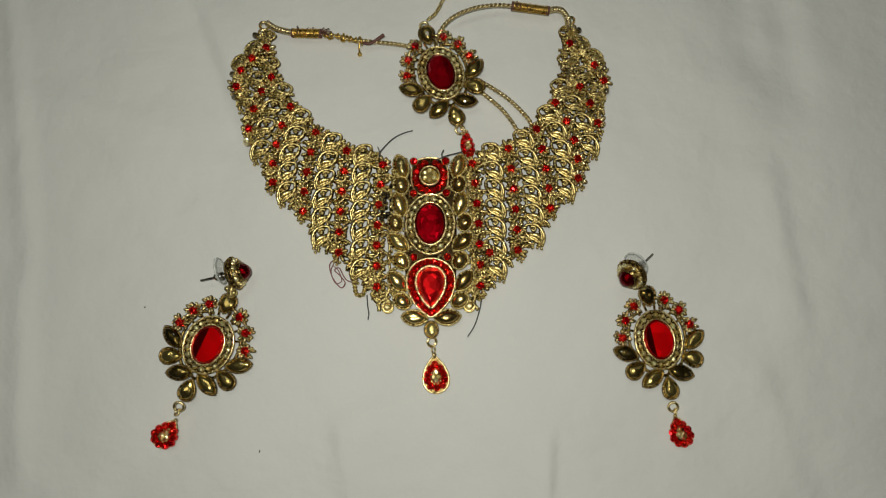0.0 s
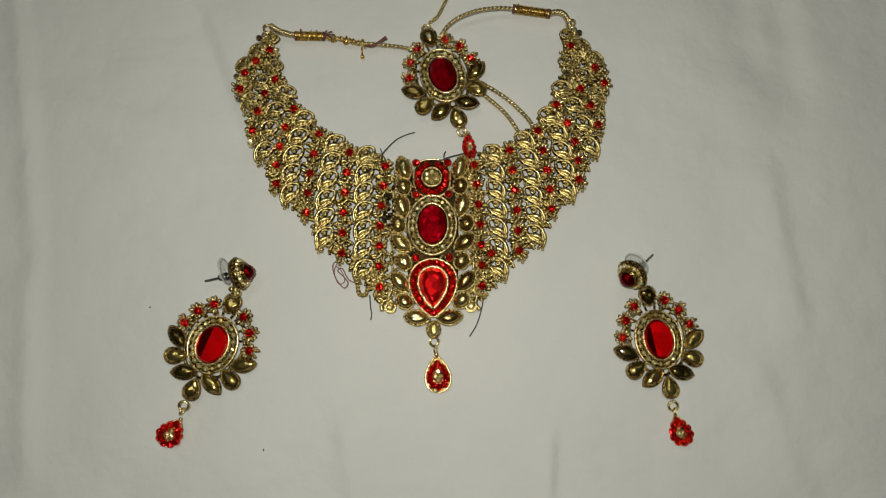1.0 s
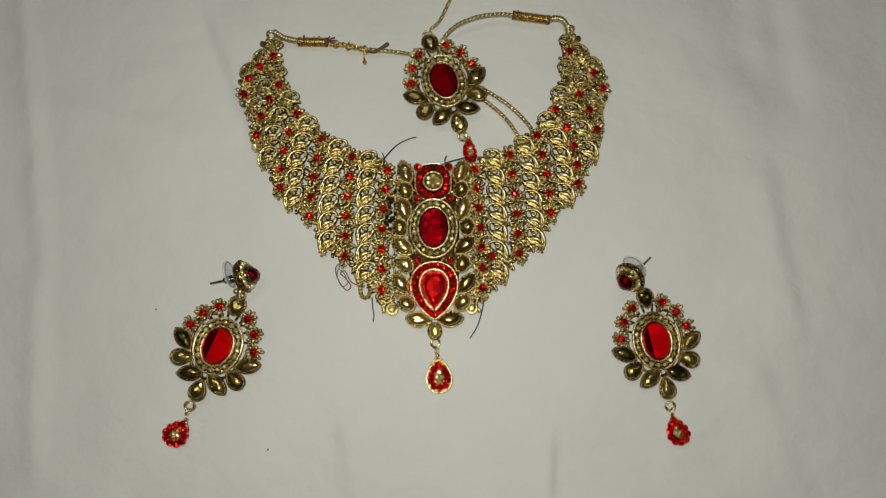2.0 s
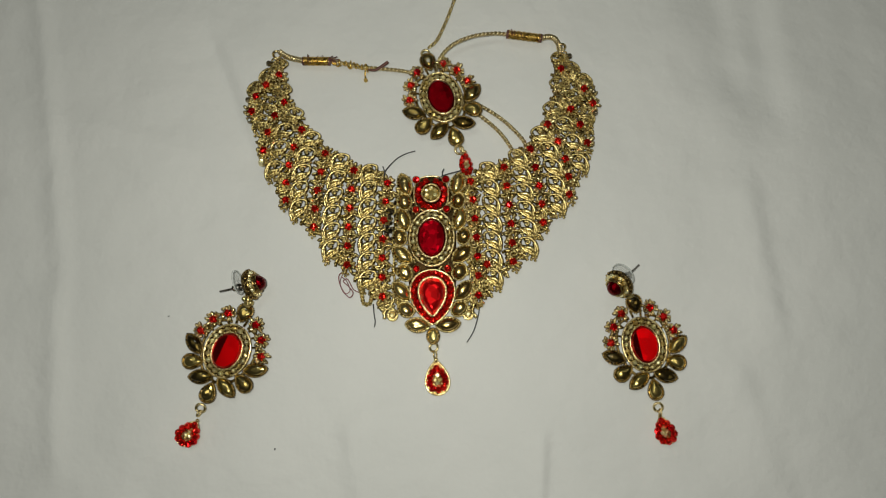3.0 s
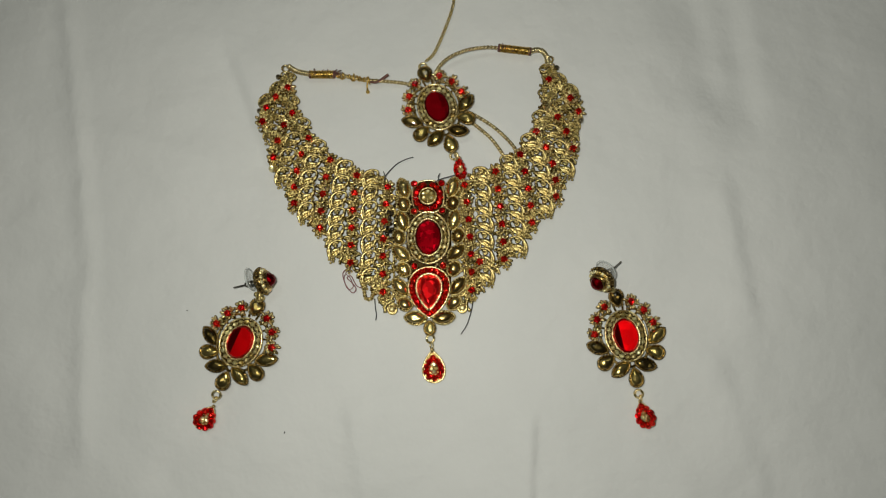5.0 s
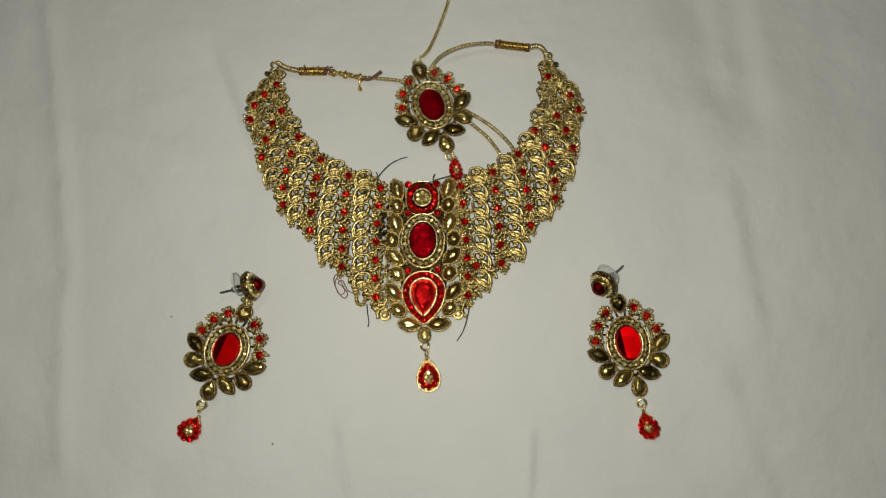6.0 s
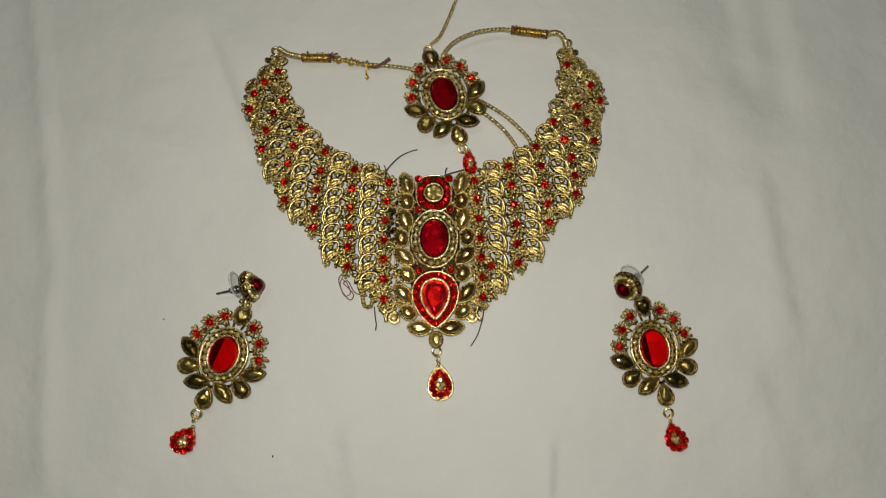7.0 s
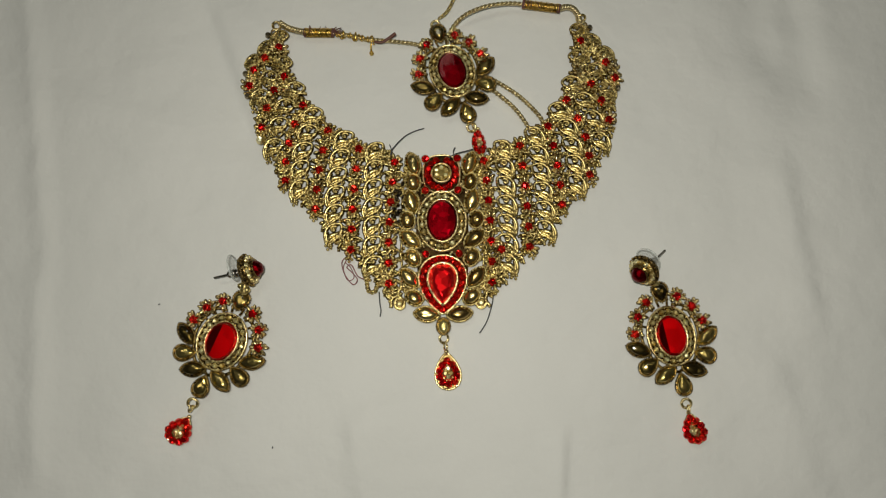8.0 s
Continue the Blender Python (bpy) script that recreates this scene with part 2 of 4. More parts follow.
    def mesh(self, name, material, mirror=False):
        k = -MM if mirror else MM
        me = bpy.data.meshes.new(name)
        faces = [f[::-1] for f in self.f] if mirror else self.f
        me.from_pydata([(x * k, y * MM, z * MM) for x, y, z in self.v], [], faces)
        me.polygons.foreach_set("use_smooth", [i not in self.flat for i in range(len(faces))])
        me.materials.append(material)
        # the under-copies take the painted shade colour
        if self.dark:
            me.materials.append(OUTLINE_SHADE)
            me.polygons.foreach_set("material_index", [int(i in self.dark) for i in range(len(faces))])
        me.update()
        return me


def at(x, y, z=0.0, turn=0.0, tip_x=0.0, tip_y=0.0):
    """A place in millimetres and a turn in degrees."""
    return pose(x * MM, y * MM, z * MM, 0, 0, turn) @ pose(0, 0, 0, tip_x, tip_y, 0)


def part(name, mesh, parent, m=None, label=""):
    ob = new(name, mesh)
    ob.parent = parent
    if m is not None:
        ob.matrix_basis = m
    return tagged(ob, label)


def thing(name, m, label, category, group=""):
    ob = new(name)
    ob.empty_display_size = 0.01
    ob.matrix_basis = m
    return tagged(ob, label, category, group)


def oval(a, b, n=32):
    return [(a * math.cos(2 * math.pi * i / n), b * math.sin(2 * math.pi * i / n)) for i in range(n)]


def marquise(a, b, n=20):
    out = []
    for i in range(n):
        t = 2 * math.pi * i / n
        s = math.cos(t)
        out.append((a * math.copysign(abs(s) ** 1.45, s), b * math.sin(t)))
    return out


def pear(a, b, n=24, k=1.1):
    """A drop with its point upwards (+y)."""
    raw = [(-math.sin(2 * math.pi * i / n) * math.sin(math.pi * i / n) ** k, math.cos(2 * math.pi * i / n)) for i in range(n)]
    w = max(x for x, y in raw)
    return [(x * a / w, y * b) for x, y in raw]


def grown(outline, d):
    w = max(abs(x) for x, y in outline)
    h = max(abs(y) for x, y in outline)
    return [(x * (w + d) / w, y * (h + d) / h) for x, y in outline]


def spaced(outline, count):
    """Points at even steps along a closed outline."""
    pts = [Vector(p) for p in outline] + [Vector(outline[0])]
    lens = [(pts[i + 1] - pts[i]).length for i in range(len(pts) - 1)]
    total, out, i, gone = sum(lens), [], 0, 0.0
    for k in range(count):
        want = total * k / count
        while gone + lens[i] < want:
            gone += lens[i]
            i += 1
        out.append(pts[i].lerp(pts[i + 1], (want - gone) / lens[i]))
    return out


def smooth_path(points, steps=8):
    """A Catmull-Rom curve through the points."""
    p = [Vector(q) for q in points]
    p = [p[0] * 2 - p[1]] + p + [p[-1] * 2 - p[-2]]
    out = []
    for i in range(1, len(p) - 2):
        for k in range(steps):
            t = k / steps
            a, b, c, d = p[i - 1:i + 3]
            out.append(0.5 * (2 * b + (c - a) * t + (2 * a - 5 * b + 4 * c - d) * t * t + (3 * b - a - 3 * c + d) * t ** 3))
    return out + [p[-2]]


# ---- the room ----
def slab(name, size, centre, material, label, category, kind="structure"):
    bm = bmesh.new()
    bmesh.ops.create_cube(bm, size=1.0, matrix=Matrix.Translation(centre) @ Matrix.Diagonal((*size, 1)))
    me = bpy.data.meshes.new(name)
    bm.to_mesh(me)
    bm.free()
    me.materials.append(material)
    return tagged(new(name, me), label, category, "", kind)


slab("floor", (3.8, 3.8, 0.1), (0, 0, -0.60), FLOOR_STONE, "plain stone floor of the room", "floor")
slab("ceiling", (3.8, 3.8, 0.1), (0, 0, 2.20), CEILING_PAINT, "plain white painted ceiling", "ceiling")
slab("wall_north", (3.8, 0.1, 2.7), (0, 1.85, 0.80), WALL_PAINT, "plain painted wall", "wall")
slab("wall_south", (3.8, 0.1, 2.7), (0, -1.85, 0.80), WALL_PAINT, "plain painted wall", "wall")
slab("wall_west", (0.1, 3.6, 2.7), (-1.85, 0, 0.80), WALL_PAINT, "plain painted wall", "wall")
slab("wall_east", (0.1, 3.6, 2.7), (1.85, 0, 0.80), WALL_PAINT, "plain painted wall", "wall")
slab("mattress", (1.48, 1.88, 0.535), (0, 0, -0.2825), TICKING, "thick plain mattress under the white sheet", "mattress", "thing")


def crease(x, y, ax, ay, bx, by, width, height):
    """A soft ridge, steeper on one side, along the line from a to b, in millimetres."""
    dx, dy = bx - ax, by - ay
    length = math.hypot(dx, dy)
    t = ((x - ax) * dx + (y - ay) * dy) / (length * length)
    d = ((x - ax) * dy - (y - ay) * dx) / length
    end = max(0.0, min(1.0, min(t, 1 - t) * 4 + 0.5)) if -0.125 < t < 1.125 else 0.0
    return 1.35 * height * end * math.exp(-(d / (width if d < 0 else width * 2.6)) ** 2)


CREASES = (
    (-218, 150, -190, -16, 3.0, 2.40),
    (-192, -26, -184, -120, 3.0, 2.08),
    (-124, 112, -92, 34, 5, -2.72),
    (-148, -135, -112, -82, 6, -1.92),
    (-30, -140, -40, -92, 6, 1.60),
    (-40, -92, 8, -80, 7, 1.44),
    (160, 34, 172, -44, 5, 2.08),
    (168, 150, 180, 62, 6, -3.04),
    (146, 150, 158, 84, 7, -2.40),
    (56, -96, 53, -150, 3.0, 1.6),
    (-190, 60, -130, 45, 9, 1.44),
    (150, -60, 176, -140, 7, 1.60),
)


def sheet_height(x, y):
    """Height of the cloth in millimetres."""
    far = min(1.0, max(0.0, (math.hypot(x * 0.8, y) - 90) / 120))
    z = noise.noise(Vector((x / 85, y / 85, 3.1))) * (0.5 + 2.2 * far) + noise.noise(Vector((x / 34, y / 34, 7.7))) * (0.5 + 0.9 * far) + noise.noise(Vector((x / 15, y / 11, 1.7))) * 0.1
    for c in CREASES:
        z += crease(x, y, *c)
    return z - 0.5


def bed_sheet():
    def axis(reach, n):
        out = []
        for i in range(n + 1):
            s = 2 * i / n - 1
            out.append(reach * (0.25 * s + 0.75 * s ** 3))
        return out
    xs, ys = axis(760, 420), axis(960, 440)
    verts, faces = [], []
    for y in ys:
        for x in xs:
            z = sheet_height(x, y)
            over = max(abs(x) - 738, abs(y) - 938, 0)
            verts.append((x, y, z - over * 3))
    w = len(xs)
    for j in range(len(ys) - 1):
        for i in range(w - 1):
            faces.append((j * w + i, j * w + i + 1, (j + 1) * w + i + 1, (j + 1) * w + i))
    me = Geo().add(verts, faces).mesh("bed_sheet", COTTON)
    ob = tagged(new("bed_sheet", me), "white cotton bed sheet with soft creases over the mattress", "bed sheet", "", "structure")
    thick = ob.modifiers.new("thickness", "SOLIDIFY")
    thick.thickness, thick.offset = 0.0006, -1
    return ob


bed_sheet()


# ---- shared pieces of the jewellery ----
def flower_geo(seed, r=4.5, n=9, w=0.8):
    """A small cast flower: blunt petals round a cup, with claws that hold the stone."""
    rnd = random.Random(seed)
    g = Geo()
    g.shade_rim = 0.27
    for k in range(n):
        a = 2 * math.pi * (k + rnd.uniform(-0.2, 0.2)) / n
        reach = r * rnd.uniform(0.74, 1.1)
        c, s = math.cos(a), math.sin(a)
        g.bud((1.6 * c, 1.6 * s, 0.6), (reach * c, reach * s, 1.0 + rnd.uniform(-0.4, 0.9)), w * rnd.uniform(0.8, 1.15), w)
        if k % 2:
            b = a + math.pi / n
            g.ball((3.3 * math.cos(b), 3.3 * math.sin(b), 0.7), 0.65, 6, 4)
    for k in range(5):
        a = 2 * math.pi * (k + rnd.uniform(-0.25, 0.25)) / 5
        c, s = math.cos(a), math.sin(a)
        g.bud((2.6 * c, 2.6 * s, 0.9), (1.65 * c, 1.65 * s, 2.2), 0.42, 0.36)
    g.plate(oval(2.0, 2.0, 10), 0.0, 1.2)
    return g


FLOWERS = [flower_geo(k).mesh("flower", GOLD_BRIGHT if k % 2 else GOLD) for k in range(4)]
SMALL_FLOWERS = [flower_geo(k, 4.2, 10, 0.6).mesh("flower", GOLD_BRIGHT) for k in (11, 12, 13)]
RED_CHIP = Geo().cut(oval(2.15, 2.15, 7), 1.3, 1.4, 0.55).mesh("stone", RED)
RED_BEAD = Geo().cut(oval(1.75, 1.75, 8), 0.0, 1.4, 0.5).mesh("stone", RED)
PALE_BEAD = Geo().cut(oval(1.4, 1.4, 8), 0.0, 1.3, 0.5).mesh("stone", PALE)
DARK_BEAD = Geo().cut(oval(1.7, 1.7, 8), 0.0, 1.6, 0.45).mesh("stone", DARK_GLASS)


def leaf_geo(seed):
    """An openwork leaf: a wire almond from its inner top to its tip low on the outer side, with a spiral and a curved blade inside."""
    rnd = random.Random(seed)
    g = Geo()
    g.shade_rim = 0.27
    j = lambda: rnd.uniform(-0.25, 0.25)
    edge = [(3.6, -5.8, 0.5), (4.4 + j(), -2.6, 1.2), (3.9, 0.8, 1.7), (2.0, 3.6 + j(), 1.9), (-1.2, 4.9, 1.8),
            (-4.3, 4.4 + j(), 1.3), (-4.5, 1.6, 1.1), (-3.0, -1.2 + j(), 1.0), (0.2, -3.6, 0.9), (3.6, -5.8, 0.5)]
    g.tube(smooth_path(edge, 5), 0.68, 6, False, lambda t: 0.85 + 0.3 * math.sin(math.pi * t * 2) ** 2, 0.85)
    turns = [(-0.6 + (1.9 - 1.3 * i / 11) * math.cos(2.6 - 0.52 * i), 2.3 + (1.9 - 1.3 * i / 11) * math.sin(2.6 - 0.52 * i) * 0.9, 1.5 + 0.04 * i) for i in range(12)]
    g.tube(turns, 0.6, 5)
    g.ball((-0.6, 2.3, 1.7), 0.7, 6, 4)
    blade = smooth_path([(-4.1, 1.2, 1.1), (-1.8, -0.2, 1.6), (0.8, -0.9, 1.8), (2.6, -2.6, 1.5), (3.4, -5.0, 0.9)], 5)
    g.tube(blade, 0.95, 6, False, lambda t: 0.35 + 0.75 * math.sin(math.pi * t), 0.8)
    g.tube(smooth_path([(-2.6, -1.0, 1.0), (-0.6, -2.0, 1.3), (1.4, -3.4, 1.2), (3.0, -5.4, 0.8)], 5), 0.7, 5)
    g.tube(smooth_path([(2.9, 1.4, 1.7), (3.3, -1.0, 1.6), (3.5, -3.8, 1.1)], 4), 0.75, 5)
    g.tube(smooth_path([(-2.4, -1.6, 0.7), (-3.4, -3.4, 0.6), (-2.4, -5.0, 0.6), (-0.6, -4.6, 0.7)], 4), 0.55, 5)
    g.ball((-0.7, -4.7, 0.9), 0.85, 6, 4)
    g.ball((-4.2, -2.6, 0.9), 0.8, 6, 4)
    g.tube([(3.6, -5.6, 0.5), (2.2, -6.4, 0.6), (0.8, -5.4, 0.8)], 0.6, 5)
    return g


LEAVES = {side: [leaf_geo(k).mesh("leaf", GOLD, side < 0) for k in range(3)] for side in (1, -1)}


def vine_geo(seed):
    """A twig with beads and small leaflets that links two flowers."""
    rnd = random.Random(seed)
    g = Geo()
    g.shade_rim = 0.27
    bend = rnd.uniform(0.8, 1.6)
    g.tube(smooth_path([(0, 5.2, 0.5), (bend, 2.0, 0.7), (-bend, -1.5, 0.7), (0, -5.2, 0.5)], 5), 0.75, 5)
    for s in (1, -1):
        y = rnd.uniform(-1.0, 1.0)
        g.petal((0.5 * s, y - 0.8, 0.7), (s * rnd.uniform(3.4, 4.6), y + rnd.uniform(-2.0, 2.0), 1.2), 1.0, 0.8)
        g.petal((0.3 * s, y + 1.0, 0.7), (s * rnd.uniform(2.0, 3.2), y + 3.0, 1.2), 0.85, 0.7)
        g.ball((s * rnd.uniform(3.6, 4.6), y + rnd.uniform(-0.8, 0.8), 1.0), 0.95, 7, 5)
        g.ball((s * rnd.uniform(1.4, 2.4), y - rnd.uniform(1.6, 2.4), 1.0), 0.85, 7, 5)
        g.tube(smooth_path([(0, y, 0.6), (2.5 * s, y + 0.8, 0.8), (5.4 * s, y - 0.4, 0.6)], 4), 0.55, 5)
    return g


VINES = [vine_geo(k).mesh("vine", GOLD) for k in range(4)]


BEAD = Geo().ball((0, 0, 0), 0.9, 8, 6).mesh("bead", GOLD)


def cluster(m):
    """A spray of four beads that ends a column."""
    for x, y, k in ((0, 1.4, 1.1), (1.4, 0.8, 0.9), (-1.3, 0.9, 0.9), (0.3, -0.4, 0.85)):
        part("bead", BEAD, NECK, m @ at(x, y, 0.9) @ Matrix.Scale(k, 4))


def setting_geo(outline, rise=1.6, beads=22, bead=0.4):
    g = Geo()
    g.plate(outline, 0.0, rise)
    g.tube([(x, y, rise) for x, y in outline], 0.34, 5, True)
    for p in spaced(grown(outline, 0.42), beads + 8):
        g.ball((p.x, p.y, rise * 0.8), bead, 6, 4)
    return g


def stone_pair(outline, rise=1.6, high=1.7, beads=22, glass=SMOKE, gold=GOLD_DARK, smooth=False):
    return (setting_geo(outline, rise, beads).mesh("setting", gold), Geo().cut(grown(outline, -0.25), rise, high, 0.3, 0.8, not smooth).mesh("stone", glass))


MARQUISE = stone_pair(marquise(3.5, 6.0), high=2.4, beads=26, glass=CABOCHON, gold=GOLD, smooth=True)
OVAL = stone_pair(oval(3.4, 4.3, 18), high=2.4, beads=20, glass=CABOCHON, gold=GOLD, smooth=True)
DARK_MARQUISE = stone_pair(marquise(3.2, 5.7), beads=24, glass=DARK_SMOKE)
DARK_PEAR = stone_pair(pear(3.5, 5.0, 20, 0.7), beads=24, glass=DARK_SMOKE)
DARK_CAP = stone_pair(pear(3.7, 4.6, 18, 0.5), beads=18, glass=DARK_SMOKE)
LINK_OVAL = stone_pair(oval(2.9, 3.7, 16), 1.4, 1.6, 18)


def set_stone(pair, parent, m):
    base = part("setting", pair[0], parent, m, "milled antique gold stone setting")
    part("stone", pair[1], base, None, "champagne glass stone")
    return base


def ring_geo(r, wire):
    n = 20
    return Geo().tube([(r * math.cos(2 * math.pi * i / n), r * math.sin(2 * math.pi * i / n), 0) for i in range(n)], wire, 6, True)


RING = ring_geo(2.1, 0.65).mesh("jump_ring", GOLD_BRIGHT)
SMALL_RING = ring_geo(1.7, 0.42).mesh("jump_ring", GOLD_BRIGHT)


# the oval medallion: rim, ring of pale stones, bezel and large red stone
def medallion_geo():
    g = Geo()
    for a, b, r, z in ((11.4, 14.4, 0.55, 2.1), (7.5, 10.2, 0.55, 3.1)):
        g.tube([(x, y, z) for x, y in oval(a, b, 44)], r, 6, True)
    g.band(oval(11.0, 14.0, 40), oval(11.8, 14.8, 40), 0.3, 1.9)
    g.band(oval(7.0, 9.7, 40), oval(7.8, 10.5, 40), 0.6, 2.9)
    for p in spaced(oval(9.45, 12.3, 48), 20):
        q = Vector((p.x / 9.45, p.y / 12.3)).normalized()
        for d in (-1.45, 0.0, 1.45):
            g.ball((p.x + q.x * d, p.y + q.y * d, 1.7), 0.55, 6, 4)
    return g


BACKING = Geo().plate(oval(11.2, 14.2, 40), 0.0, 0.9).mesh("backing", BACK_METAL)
MEDALLION = medallion_geo().mesh("medallion", GOLD_BRIGHT)
RED_OVAL = Geo().sliced(7.2, 9.9, 2.5, 1.0, ((-6.3, 0.30), (-4.2, 0.52), (-0.8, 0.60), (2.8, 0.70), (6.3, 0.42))).mesh("stone", DEEP_RED)
VALLEY_RED_OVAL = Geo().sliced(7.2, 9.9, 2.5, 0.7, ((-6.3, 1.6), (-2.9, 0.55), (6.3, 1.2))).mesh("stone", CLEAR_RED)
BRIGHT_RED_OVAL = Geo().sliced(7.2, 9.9, 2.5, 0.7, ((-6.3, 0.0), (-2.0, 1.9), (6.3, 1.3))).mesh("stone", CLEAR_RED)


def medallion(parent, m, big):
    base = part("medallion", MEDALLION, parent, m, "oval antique gold rim with rows of stones")
    part("backing", BACKING, base, None, "near-black backing plate")
    part("stone", big, base, None, "large oval red faceted glass stone")
    ring = spaced(oval(9.45, 12.3, 48), 40)
    for p in ring[1::2]:
        part("stone", PALE_BEAD, base, at(p.x, p.y, 1.2, 0, (p.x * 37) % 32 - 16, (p.y * 53) % 32 - 16) @ Matrix.Scale(1.08, 4))
    return base


# the small drop: a point-up pear with red stones round pale ones
def drop_geo():
    g = Geo()
    o = pear(4.8, 6.8, 28, 0.7)
    g.plate(grown(o, -0.4), 0.0, 1.0)
    for k in range(6):
        a = math.pi * k / 3
        g.petal((0.4 * math.cos(a), -0.8 + 0.4 * math.sin(a), 1.2), (2.4 * math.cos(a), -0.8 + 2.4 * math.sin(a), 1.6), 0.7, 0.5)
    return g


DROP = drop_geo().mesh("drop", GOLD_DARK)
DROP_RIM = Geo().tube([(x, y, 0.9) for x, y in pear(4.8, 6.8, 28, 0.7)], 0.42, 6, True).ball((0, 7.2, 1.0), 1.0, 8, 5).mesh("rim", GOLD_BRIGHT)


def drop(parent, m, ring=(4.1, 5.1), size=1.08):
    base = part("drop", DROP, parent, m, "small gold drop set with red stones")
    part("rim", DROP_RIM, base, None, "thin bright gold rim")
    for p in spaced(pear(*ring, 28, 0.65), 10):
        part("stone", RED_BEAD, base, at(p.x, p.y - 0.5, 1.0) @ Matrix.Scale(size, 4))
    for x, y in ((0, 0.9), (-1.0, -0.9), (1.0, -0.9), (0, -2.2)):
        part("stone", PALE_BEAD, base, at(x, y, 1.3), "pale champagne glass stone")
    return base


def pendant_body(parent, big):
    """The flower-headed oval pendant that both earrings and the forehead piece share."""
    medallion(parent, at(0, -0.3, 0.8) @ Matrix.Scale(0.94, 4), big)
    k = 0
    for x, y in ((7.3, 17.0), (12.7, 11.3), (15.9, 3.8)):
        for s in (1, -1):
            base = part("flower", SMALL_FLOWERS[k % 3], parent, at(s * x, y, 0.9, 31 * k))
            part("stone", RED_CHIP, base)
            k += 1
    for pair, x, y, turn in ((DARK_MARQUISE, 16.0, -3.4, -60), (DARK_PEAR, 13.0, -11.6, 64), (DARK_MARQUISE, 6.6, -17.0, -116)):
        for s in (1, -1):
            set_stone(pair, parent, at(s * x, y, 0.9, s * turn))
    set_stone(DARK_PEAR, parent, at(0, -22.6, 0.9))
    set_stone(DARK_CAP, parent, at(0, 20.4, 0.9, 180))
    g = Geo()
    for s in (1, -1):
        g.tube(smooth_path([(s * 4, 14, 0.9), (s * 9, 12.5, 0.8), (s * 12, 7, 0.8), (s * 13, 1, 0.8), (s * 12, -5, 0.8), (s * 8, -13, 0.8), (0, -17, 0.8)], 5), 0.75, 6)
        for a in (25, 45, 62, 80):
            c, d = math.cos(radians(a)), math.sin(radians(a))
            g.tube([(s * 11 * c, 14 * d, 0.9), (s * 15.5 * c, 18 * d, 0.9)], 0.6, 5)
            g.ball((s * 14.2 * c, 16.8 * d, 1.5), 0.75, 7, 5)
    part("back_wire", g.mesh("back_wire", GOLD_DARK), parent)


# ---- earrings ----
def stud(parent, turn, origin, tip, front, slack):
    """The stud with its post and clear clutch, from the post's tip to the front stone, given in the room's millimetres."""
    inv = Matrix.Rotation(radians(-turn), 3, "Z")
    a, b = inv @ (Vector(tip) - Vector(origin)), inv @ (Vector(front) - Vector(origin))
    axis = (b - a).normalized()
    m = Matrix.Translation(b * MM) @ axis.to_track_quat("Z", "Y").to_matrix().to_4x4()
    g = Geo()
    g.plate(oval(6.6, 6.6, 24), -9.0, -7.6)
    g.tube([(x, y, -7.6) for x, y in oval(6.8, 6.8, 24)], 0.7, 6, True)
    g.band(oval(3.4, 3.4, 24), oval(6.4, 6.4, 24), -7.6, -5.4)
    g.tube([(x, y, -3.0) for x, y in oval(4.3, 4.3, 20)], 0.55, 6, True)
    g.band(oval(3.6, 3.6, 24), oval(4.6, 4.6, 24), -7.0, -3.2)
    for p in spaced(oval(7.2, 7.2, 24), 20):
        g.ball((p.x, p.y, -6.6), 0.75, 6, 4)
    base = part("stud", g.mesh("stud", GOLD_DARK), parent, m, "round gold stud with a red centre stone")
    part("stone", Geo().cut(oval(4.2, 4.2, 10), -3.2, 3.6, 0.25, 0.8).mesh("stone", DEEP_RED), base, None, "round red faceted glass stone")
    for p in spaced(oval(5.7, 5.7, 24), 14):
        part("stone", PALE_BEAD, base, at(p.x, p.y, -5.3) @ Matrix.Scale(0.95, 4))
    length = (b - a).length
    loose_by = m.to_3x3().inverted() @ (inv @ Vector(slack))
    loose_by.z = 0.0
    g = Geo().tube([(0, 0, -8.8), (0, 0, -length)], 0.5, 8)
    part("post", g.mesh("post", STEEL), base, None, "thin dark steel post")
    g = Geo()
    g.band(oval(0.7, 0.7, 24), oval(6.1, 6.1, 24), -13.4, -12.6)
    disc = part("clutch_disc", g.mesh("clutch_disc", PLASTIC), base, Matrix.Translation(loose_by * MM), "clear plastic clutch disc")
    part("rim", Geo().tube([(x, y, -13.0) for x, y in oval(6.1, 6.1, 28)], 0.42, 6, True).mesh("rim", PLASTIC_RIM), base, disc.matrix_basis.copy(), "thicker clear plastic rim")
    g = Geo()
    g.band(oval(0.6, 0.6, 16), oval(1.9, 1.9, 16), -15.0, -12.4)
    g.band(oval(0.6, 0.6, 16), oval(1.4, 1.4, 16), -16.4, -15.0)
    part("clutch_core", g.mesh("clutch_core", STEEL), base, None, "small metal clutch core")
    return base


